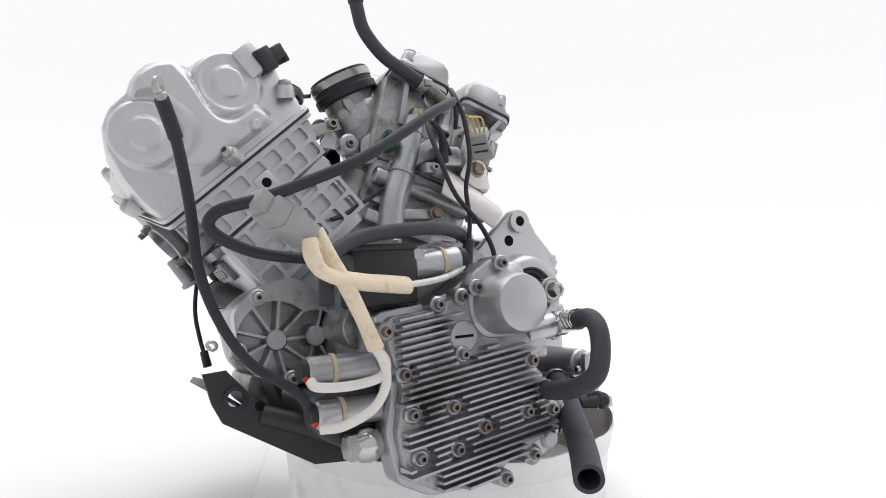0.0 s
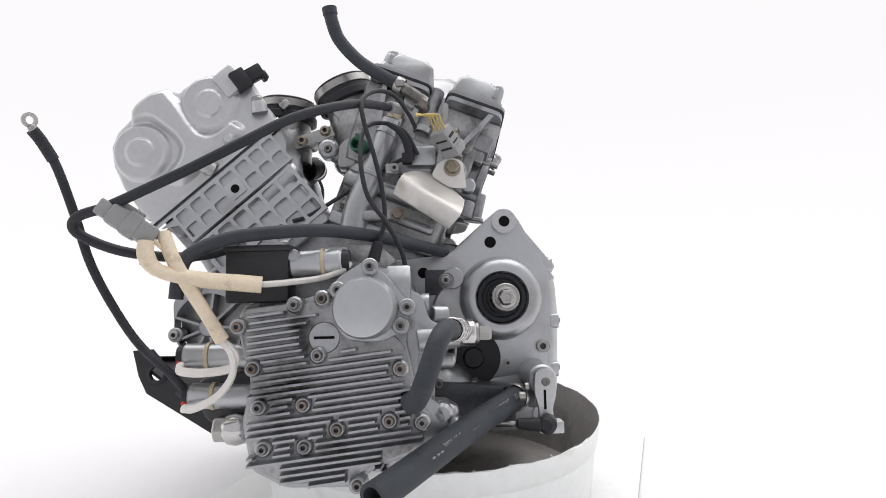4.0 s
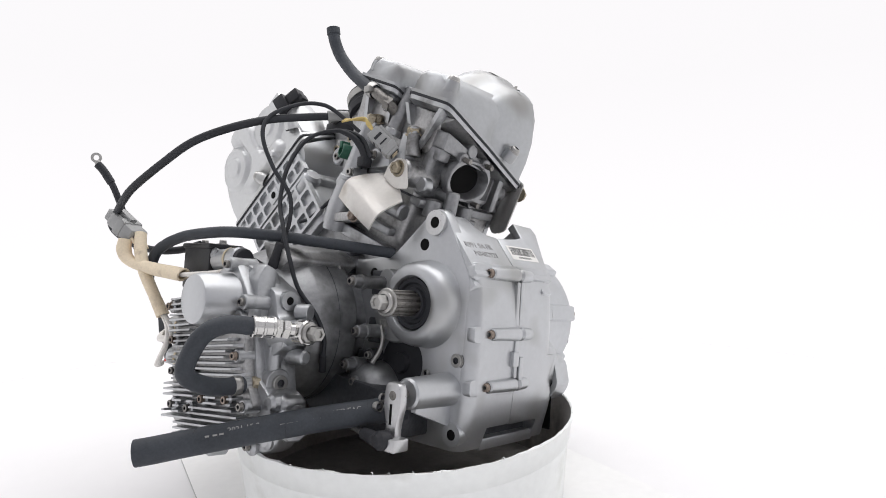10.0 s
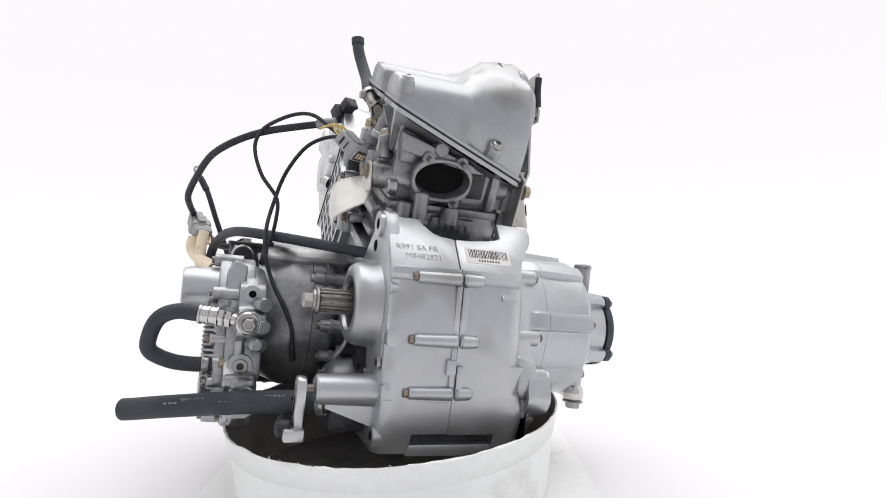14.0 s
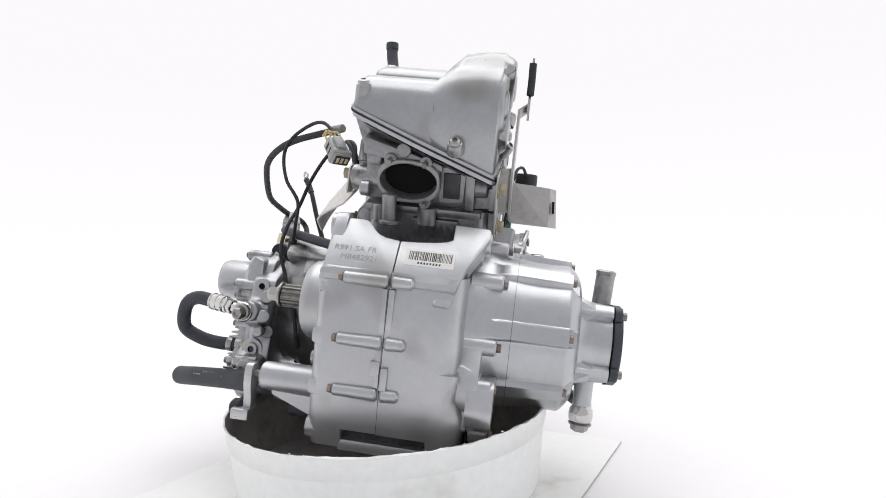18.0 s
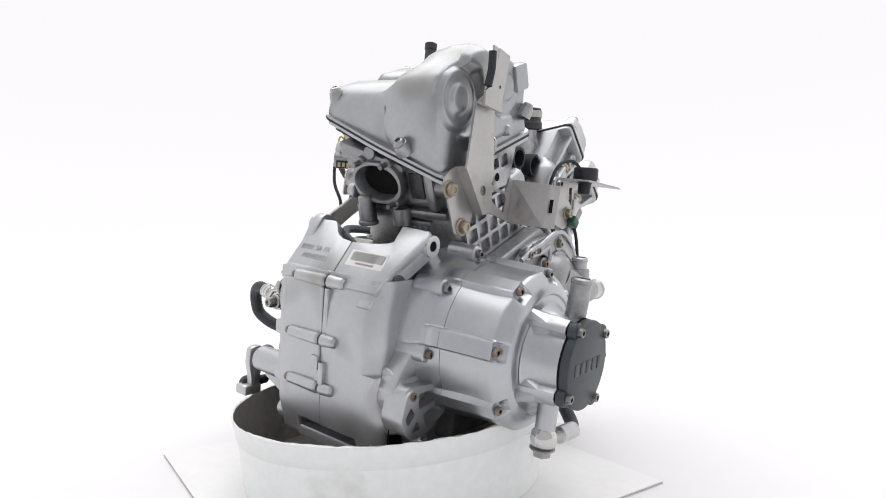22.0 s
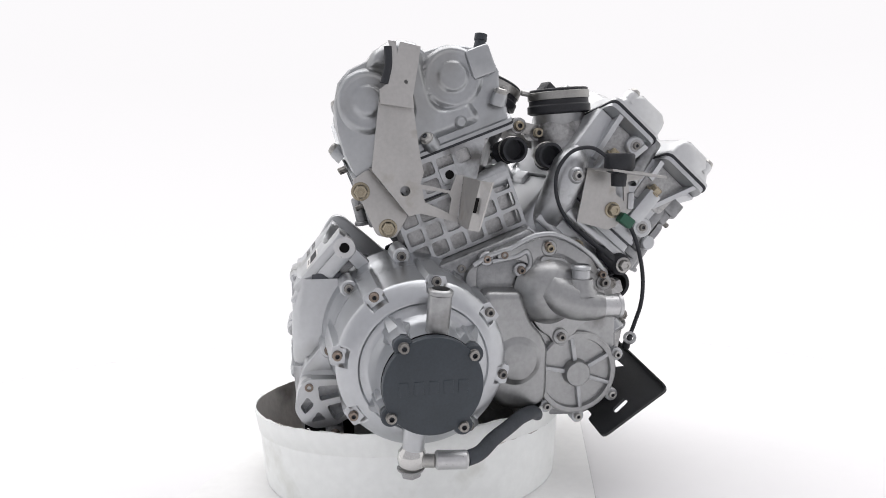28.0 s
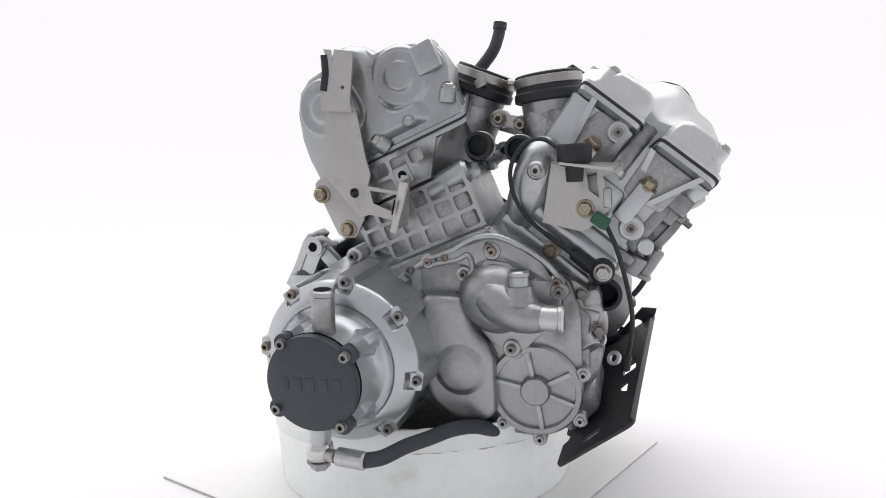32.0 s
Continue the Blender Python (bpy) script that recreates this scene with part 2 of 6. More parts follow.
def loft(sections, closed=True):
    """Skins a row of rings with equal numbers of points, with ends closed."""
    bm = bmesh.new()
    rings = [[bm.verts.new(p) for p in s] for s in sections]
    n = len(rings[0])
    for a, b in zip(rings, rings[1:]):
        for k in range(n):
            bm.faces.new((a[k], a[(k + 1) % n], b[(k + 1) % n], b[k]))
    if closed:
        bm.faces.new(rings[0])
        bm.faces.new(rings[-1])
    return bm


BOLTS = {}


def bolt_mesh(kind, mat):
    """Screw heads of 1 mm radius, seat at z = 0, with a dark washer edge and a deep driver recess shaded by dark faces.
    """
    key = (kind, mat.name)
    if key not in BOLTS:
        if kind == "hex":
            bm = lathe([(0, 0), (1.3, 0), (1.34, 0.1), (1.3, 0.2), (1.0, 0.3)], d=(0, 0, 1), seg=24)
            head = lathe([(1.0, 0.22), (1.0, 0.95), (0.86, 1.15), (0.5, 1.15), (0.45, 1.02), (0, 1.02)], d=(0, 0, 1), seg=6)
            bm = join(bm, head)
        elif kind == "pan":
            bm = lathe([(1.15, 0), (1.15, 0.15), (1.0, 0.2), (0.98, 0.5), (0.8, 0.85), (0.45, 1.0), (0.4, 0.8), (0, 0.8)], d=(0, 0, 1), seg=20)
            for f in bm.faces:
                c = f.calc_center_median()
                if c.x ** 2 + c.y ** 2 < 0.42 ** 2:
                    f.material_index = 1
        else:
            bm = lathe([(1.16, 0), (1.16, 0.1), (1.1, 0.16), (1.0, 0.2), (1.0, 1.0), (0.9, 1.12), (0.6, 1.12)], d=(0, 0, 1), seg=18)
            sock = lathe([(0.6, 1.12), (0.56, 0.35), (0, 0.35)], d=(0, 0, 1), seg=6)
            rim = lathe([(0.62, 1.115), (0.5, 1.1)], d=(0, 0, 1), seg=18)
            for b in (sock,):
                for f in b.faces:
                    f.material_index = 1
            bm = join(bm, rim, sock)
            for f in bm.faces:
                c = f.calc_center_median()
                if c.z < 0.16 and c.x ** 2 + c.y ** 2 > 1.1:
                    f.material_index = 1
        me = finish(bm, "bolt", mat, 30)
        me.materials.append(CAST_DARK)
        BOLTS[key] = me
    return BOLTS[key]


def bolt(parent, p, d=(1, 0, 0), r=5.0, kind="socket", mat=None, frame_=ORIGIN, length=1.0, name="bolt"):
    ob = new(name, bolt_mesh(kind, mat or STEEL))
    r = r * 0.87 if kind == "socket" else r
    m = ENGINE @ MM @ frame_ @ aim(p, d) @ Matrix.Diagonal((r, r, r * length, 1))
    ob.parent = keeper(parent)
    ob.matrix_basis = m
    return ob


def thing(name, label, category):
    return tagged(new(name), label, category)


def plate(outer, holes, lo, hi, axis="x"):
    """A flat sheet with openings right through it."""
    put = {"x": lambda a, b, h: (h, a, b), "y": lambda a, b, h: (a, h, b), "z": lambda a, b, h: (a, b, h)}[axis]
    loops = [list(outer)] + [list(h) for h in holes]
    tris = tessellate_polygon([[Vector((a, b, 0)) for a, b in lp] for lp in loops])
    flat = [p for lp in loops for p in lp]
    bm = bmesh.new()
    low, top = [bm.verts.new(put(a, b, lo)) for a, b in flat], [bm.verts.new(put(a, b, hi)) for a, b in flat]
    for t in tris:
        if len(set(t)) == 3:
            bm.faces.new([low[i] for i in t])
            bm.faces.new([top[i] for i in t])
    n0 = 0
    for lp in loops:
        n = len(lp)
        for k in range(n):
            i, j = n0 + k, n0 + (k + 1) % n
            bm.faces.new((low[i], low[j], top[j], top[i]))
        n0 += n
    return bm


def circle(y, z, r, n=20):
    return [(y + r * math.cos(2 * math.pi * k / n), z + r * math.sin(2 * math.pi * k / n)) for k in range(n)]


def letters(text, size, m, mat, parent, name, depth=0.2):
    """Words in the built-in font, as a mesh; m: frame in millimetres, text in its xy plane."""
    c = bpy.data.curves.new(name, "FONT")
    c.body, c.size, c.extrude = text, size, depth
    tmp = bpy.data.objects.new(name, c)
    scene.collection.objects.link(tmp)
    bpy.context.view_layer.update()
    me = bpy.data.meshes.new_from_object(tmp.evaluated_get(bpy.context.evaluated_depsgraph_get()))
    bpy.data.objects.remove(tmp)
    me.transform(ENGINE @ MM @ m)
    me.materials.clear()
    me.materials.append(mat)
    ob = new(name, me)
    ob.parent = parent
    return ob


# ---- studio: floor, backdrop ----
def studio():
    bm = bmesh.new()
    bmesh.ops.create_grid(bm, x_segments=2, y_segments=2, size=3.0)
    bm.transform(Matrix.Translation((0, 0, -0.0035)))
    tagged(new("floor", finish(bm, "floor", FLOOR)), "bright white seamless studio floor", "floor", kind="structure")
    bm = bmesh.new()
    n = 40
    rows = []
    for r, z in ((1.05, -0.003), (1.12, 0.0), (1.22, 0.04), (1.32, 0.14), (1.4, 0.35), (1.45, 2.6)):
        rows.append([bm.verts.new((r * math.cos(radians(-25 + 230 * k / n)), r * math.sin(radians(-25 + 230 * k / n)), z)) for k in range(n + 1)])
    for a, b in zip(rows, rows[1:]):
        for k in range(n):
            bm.faces.new((a[k], a[k + 1], b[k + 1], b[k]))
    tagged(new("backdrop", finish(bm, "backdrop", BACKDROP)), "plain white studio backdrop that glows by itself", "backdrop", kind="structure")


studio()


# ---- turntable board and bucket ----
def turntable_board():
    t = thing("turntable_board", "square white board turning under the cut bucket", "board")
    top = [(-262, -258), (200, -258), (200, 205), (-262, 205)]
    for name, lo, hi, grow, mat in (("board_top", -4.0, 0.0, 0.0, BOARD), ("edge_band", -3.0, -0.9, 0.6, SEAM)):
        bm = prism([(x + math.copysign(grow, x), y + math.copysign(grow, y)) for x, y in top], lo, hi, "z", 0.3)
        bm.transform(MM @ Matrix.Rotation(radians(-20.5), 4, "Z"))
        ob = new(name, finish(bm, name, mat))
        ob.parent = t
    return t


def bucket():
    """A plastic pail cut down at a slant, open at the top, rough at the cut."""
    t = thing("bucket", "white plastic bucket cut down to a ragged rim", "bucket")
    cx, cy, seg = -0.0415, -0.010, 120
    rng = random.Random(5)

    def rim(a, r):
        x, y = cx + r * math.cos(a), cy + r * math.sin(a)
        return 0.0925 + 0.031 * (x + 0.03) + 0.022 * y

    def ring(bm, r, z, jag=0.0):
        return [bm.verts.new((cx + r * math.cos(2 * math.pi * k / seg), cy + r * math.sin(2 * math.pi * k / seg),
                              z(2 * math.pi * k / seg) + jag * rng.uniform(-1, 1))) for k in range(seg)]

    def skin(bm, rings):
        for a, b in zip(rings, rings[1:]):
            for k in range(seg):
                bm.faces.new((a[k], a[(k + 1) % seg], b[(k + 1) % seg], b[k]))

    bm = bmesh.new()
    skin(bm, [ring(bm, 0.184, lambda a: 0.0005), ring(bm, 0.1905, lambda a: rim(a, 0.19) - 0.026), ring(bm, 0.1919, lambda a: rim(a, 0.19) - 0.0254),
              ring(bm, 0.1965, lambda a: rim(a, 0.196), 0.0011), ring(bm, 0.1942, lambda a: rim(a, 0.196) + 0.0003, 0.0013)])
    ob = new("wall", finish(bm, "wall", BUCKET, 60))
    ob.parent = t
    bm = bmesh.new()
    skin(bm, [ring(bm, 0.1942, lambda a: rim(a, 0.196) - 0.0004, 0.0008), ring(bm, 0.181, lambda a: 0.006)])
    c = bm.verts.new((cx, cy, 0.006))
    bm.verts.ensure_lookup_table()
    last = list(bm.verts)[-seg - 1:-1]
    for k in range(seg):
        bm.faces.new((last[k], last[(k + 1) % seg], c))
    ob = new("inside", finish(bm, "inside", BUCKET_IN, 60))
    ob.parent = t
    # curled shreds left by the saw
    for k in range(40):
        a = rng.uniform(0, 2 * math.pi)
        p = Vector((cx + 0.1955 * math.cos(a), cy + 0.1955 * math.sin(a), rim(a, 0.196)))
        d = Vector((math.cos(a), math.sin(a), 0)) * rng.uniform(-1, 3) + Vector((-math.sin(a), math.cos(a), 0)) * rng.uniform(-4, 4) + Vector((0, 0, rng.uniform(-0.5, 2)))
        bm = tube([p * 1000, p * 1000 + d * 0.5 + Vector((0, 0, 1.2)), p * 1000 + d], rng.uniform(0.15, 0.4), 5, 2)
        bm.transform(MM)
        ob = new("plastic_shred", finish(bm, "plastic_shred", BUCKET))
        ob.parent = t
    return t


# ---- engine ----
engine = thing("engine", "used silver vee-twin engine with loose wiring standing in a bucket", "engine")

part("crankcase", prism([(-30, 262), (104, 313), (214, 224), (212, 160), (196, 112), (160, 92), (100, 96), (40, 78), (-60, 78), (-60, 262)],
                                    -100, 78, "x", 5, 3), CAST_DULL, engine)


# ---- gear case at the back ----
def case_half(outline, side):
    """One half of the gear case: a rear outline (x, z) drawn forward, bellied at the back, its outer edge well rounded."""
    bm = prism(outline, -155, 30, "y", 0)
    for z in (100, 130, 160, 195, 225, 245):
        bmesh.ops.bisect_plane(bm, geom=bm.verts[:] + bm.edges[:] + bm.faces[:], plane_co=(0, 0, z), plane_no=(0, 0, 1))
    es = [e for e in bm.edges if all(v.co.y < -154 and (v.co.x < -111 if side < 0 else v.co.x > 39) for v in e.verts) and abs(e.verts[0].co.z - e.verts[1].co.z) > 1]
    bmesh.ops.bevel(bm, geom=es, offset=13 if side < 0 else 22, segments=6, affect="EDGES", profile=0.5)
    for v in bm.verts:
        if v.co.y < -100:
            v.co.y += float(np.interp(v.co.z, (66, 88, 130, 195, 225, 250), (13, 5, 1, -1, 1, 6)))
    es = [e for e in bm.edges if len(e.link_faces) == 2 and e.calc_face_angle(0) > radians(55) and not all(-38 < v.co.x < -36 for v in e.verts)]
    bmesh.ops.bevel(bm, geom=es, offset=2.2, segments=3, affect="EDGES", profile=0.5, clamp_overlap=True)
    return bm


def gear_case():
    left = part("gear_case_half", case_half([(-112, 66), (-78, 66), (-75, 69), (-75, 88), (-37.3, 88), (-37.3, 257), (-112, 257)], -1), CAST_CLEAN, engine)
    right = part("gear_case_half", case_half([(-36.7, 88), (15, 88), (16, 66), (54, 66), (54, 118), (47, 136), (42, 160), (41, 200), (40, 257), (-36.7, 257)], 1), CAST_CLEAN, engine)
    part("case_seam", prism([(-149, 90), (-153.2, 130), (-155.2, 195), (-153.2, 225), (-148, 252), (20, 252), (20, 90)], -37.4, -36.6, "x", 0), VOID, engine)
    # lower lobe with its own joint line, and the pocket above it
    part("lower_lobe", prism(rounded([(30, 156), (40, 172), (60, 164), (66, 154), (66, 106), (52, 100), (34, 110)], 6), -143, -70, "y", 4, 3), CAST_CLEAN, right)
    part("lobe_joint", prism([(54.6, 70), (55.4, 70), (55.4, 160), (54.6, 160)], -144.2, -90, "y", 0), VOID, right)
    # shade inside the slot and scoop is put in as near-black pieces
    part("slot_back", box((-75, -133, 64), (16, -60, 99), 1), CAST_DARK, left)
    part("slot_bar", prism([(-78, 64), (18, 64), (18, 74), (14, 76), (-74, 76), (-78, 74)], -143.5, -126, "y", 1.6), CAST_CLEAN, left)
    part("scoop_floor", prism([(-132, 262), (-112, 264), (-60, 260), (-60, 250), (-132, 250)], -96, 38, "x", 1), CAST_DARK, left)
    # slanted plate with the two mounting lugs and the scoop round the cylinder foot
    slope = axis_frame((0, -149, 249), (1, 0, 0), (0, 0.62, 0.785), (0, -0.785, 0.62))
    arc_l = [(-37.3, 49.6), (-53, 52), (-60, 55), (-65, 59), (-69, 64), (-73, 69), (-78, 73)]
    part("mount_plate", prism([(-112, -6), (-37.3, -6)] + arc_l + [(-102, 73), (-110, 66)], -9, 1, "z", 1.6), CAST_CLEAN, left, "", slope)
    part("plate_flank", prism(rounded([(-112, -16), (-78, -16), (-76, 70), (-102, 71), (-110, 64)], 4), -30, -7, "z", 2), CAST_CLEAN, left, "", slope)
    arc_r = [(18, 79), (18, 58), (12, 55), (0, 52.5), (-18, 50.5), (-36.7, 49.6)]
    part("mount_plate", prism([(-36.7, -6), (30, -6), (38, 24), (58, 66), (56, 77)] + arc_r, -9, 1, "z", 1.6), CAST_CLEAN, right, "", slope)
    part("plate_flank", prism(rounded([(8, -20), (26, -20), (36, 24), (55, 64), (54, 74), (20, 74)], 4), -26, -6, "z", 2), CAST_CLEAN, right, "", slope)
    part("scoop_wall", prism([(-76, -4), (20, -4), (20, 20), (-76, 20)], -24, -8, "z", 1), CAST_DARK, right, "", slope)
    # left lug with its eye
    lug = [(-112, 302), (-104, 312), (-92, 312), (-82, 304), (-34, 262), (20, 256), (20, 120), (-60, 120), (-140, 130), (-146, 240)]
    side = part("side_plate", prism(rounded(lug, 7), -113, -98, "x", 2.5), CAST_CLEAN, left)
    part("lug_eye", lathe([(6.2, 0), (13, 0), (13.5, 1), (13.5, 16), (6.2, 16), (6.2, 0)], (-101, -97, 297), (-1, 0, 0), 28), MACHINED, left)
    part("lug_bore", lathe([(6.1, 0.5), (0, 0.5)], (-116.4, -97, 297), (-1, 0, 0), 20), VOID, left)
    for y, z, r in ((-81, 274, 6.5), (-5, 241, 6.0)):
        part("case_hole", lathe([(r, 0), (r - 0.5, 0.6), (0, 0.6)], (-113, y, z), (-1, 0, 0), 22), VOID, side)
    part("shift_rib", loft([[(-106, -130, 112), (-106, -118, 112), (-106, -118, 88), (-106, -130, 88)], [(-160, -127, 112), (-160, -121, 112), (-160, -121, 108), (-160, -127, 108)]]), CAST_CLEAN, side)
    part("boss", rod((-108, -38, 234), (-125, -38, 234), 12), CAST_CLEAN, side)
    # right lug
    part("lug_eye", lathe([(5.6, 0), (11, 0), (11.5, 1), (11.5, 20), (5.6, 20), (5.6, 0)], (38, -97, 294), (1, 0, 0), 28), MACHINED, right)
    part("lug_bore", lathe([(5.5, 0.3), (0, 0.3)], (57.2, -97, 294), (1, 0, 0), 20), VOID, right)
    part("lug_strut", prism([(-104, 287), (-90, 298), (-58, 264), (-60, 254), (-70, 254), (-94, 280)], 36, 50, "x", 2), CAST_CLEAN, right)
    # long screw bosses across the back, raised strips along the joint
    for z, y, end in ((247, -152.5, -12), (184.5, -157.5, -14), (131, -155.5, -16)):
        part("screw_boss", rod((-86, y + 1.5, z), (-38, y + 1.5, z), 6.4, 7.4, 20, 2), CAST_CLEAN, left)
        part("boss_fillet", prism(rounded([(-112, z - 8), (-60, z - 10), (-38, z - 10), (-38, z + 10), (-60, z + 10), (-112, z + 8)], 4), y + 2.2, y + 12, "y", 0.7), CAST_CLEAN, left)
        part("screw_boss", rod((-36, y + 1.5, z), (end, y + 2, z), 7.4, 6.4, 20, 5), CAST_CLEAN, right)
        bolt(left, (-85.5, y + 1, z), (-1, 0, 0), 4.9, "socket", RUSTY)
    for lo, hi, x0, x1, y, half in ((192, 240, -43.5, -37.6, -155.0, left), (192, 240, -36.4, -30, -155.0, right), (138, 178, -43.5, -37.6, -156.2, left), (150, 166, -48, -37.6, -158.0, left), (136, 160, -36.4, -29, -158.0, right)):
        part("joint_rim", box((x0, y - 1.2, lo), (x1, y + 8, hi), 1.1), CAST_CLEAN, half)
    for x, z in ((8, 238), (14, 241)):
        part("cast_mark", box((x, -150.6, z - 5), (x + 3.6, -147, z + 4), 0.8), CAST_STAINED, right)
    part("flank_boss", rod((24, -124, 170), (33, -134.5, 170.6), 11, 10, 22, 2), CAST_CLEAN, right)
    part("flank_bore", lathe([(6, 0), (5.6, 0.5), (0, 0.5)], (33.1, -134.7, 170.6), (0.65, -0.76, 0), 18), VOID, right)
    # flat round cover beside the output shaft
    part("idler_cover", lathe([(34, -2), (33, 6), (31, 8), (0, 8)], (-111, -48, 199), (-1, 0, 0), 44), CAST_CLEAN, left)
    # output shaft
    dome = part("output_cover", lathe([(52, -4), (48, 0), (45.6, 9), (44.6, 19), (43, 25.5), (39.5, 30), (34, 32), (29, 31.4), (27.6, 29), (27, 24), (14, 24)], (-108, -90, 211), (-1, 0, 0), 56), CAST_CLEAN, engine)
    part("oil_seal", lathe([(27, 24), (26, 28), (22, 28), (20, 25.5), (17, 25.5), (16, 29), (13, 29)], (-108, -90, 211), (-1, 0, 0), 40), RUBBER, dome)
    bm = lathe([(0, 20), (11.5, 20), (11.5, 62), (10.5, 63), (0, 63)], (-108, -90, 211), (-1, 0, 0), 40)
    shaft = part("output_shaft", bm, OLD_STEEL, dome)
    for k in range(14):
        a = 2 * math.pi * k / 14
        tooth = prism([(11, -1.5), (13.2, -1.1), (13.2, 1.1), (11, 1.5)], 22, 62, "x", 0.3, 1)
        tooth.transform(Matrix.Translation((-108, -90, 211)) @ Matrix.Rotation(a, 4, "X") @ Matrix.Diagonal((-1, 1, 1, 1)))
        part("spline_tooth", tooth, OLD_STEEL, shaft)
    part("washer", rod((-171, -90, 211), (-174, -90, 211), 14.5), STEEL, dome)
    bolt(dome, (-174, -90, 211), (-1, 0, 0), 8.5, "hex", STEEL, length=1.4)
    bolt(left, (-112, -136, 157), (-1, 0, 0), 8, "socket", STEEL, length=0.5)
    part("lug_eye", lathe([(5.5, 0), (11, 0), (11.5, 1), (11.5, 14), (5.5, 14), (5.5, 0)], (-100, -134, 83), (-1, 0, 0), 24), CAST_CLEAN, left)
    part("lug_bore", lathe([(5.4, 0.3), (0, 0.3)], (-113.2, -134, 83), (-1, 0, 0), 20), VOID, left)
    # shift lever on its boss
    part("shift_boss", rod((-105, -125, 127), (-172, -125, 127), 17, 15, 28, 2), CAST_CLEAN, left)
    lever = part("shift_lever", prism(rounded([(-136, 118), (-134, 139), (-115, 139), (-113, 118), (-118, 100), (-117, 82), (-131, 82), (-131, 100)], 7), -190, -181, "x", 1.5), MACHINED, engine, "bare aluminium shift lever")
    part("pivot", rod((-172, -125, 127), (-191, -125, 127), 4.6, 4.4, 16), OLD_STEEL, lever)
    bolt(lever, (-186, -106, 113), (0, 1, 0), 5, "socket", STEEL, length=1.6)
    part("clamp_slot", box((-190.6, -125, 100), (-189, -122.5, 119), 0.2), VOID, lever)
    bolt(lever, (-185, -109, 122), (0, 1, 0), 4.5, "socket", STEEL)
    part("lever_toe", box((-200, -140, 78), (-180, -116, 90), 2), MACHINED, lever)
    part("ball_joint", rod((-190, -126, 87), (-206, -122, 87), 9.5, 9, 20, 4), BLACK, lever)
    part("joint_boot", rod((-200, -118, 87), (-196, -94, 88), 7, 5.5, 16, 2), BLACK, lever)
    part("link_rod", rod((-196, -94, 88), (-180, -25, 92), 2.6), STEEL, lever)


gear_case()


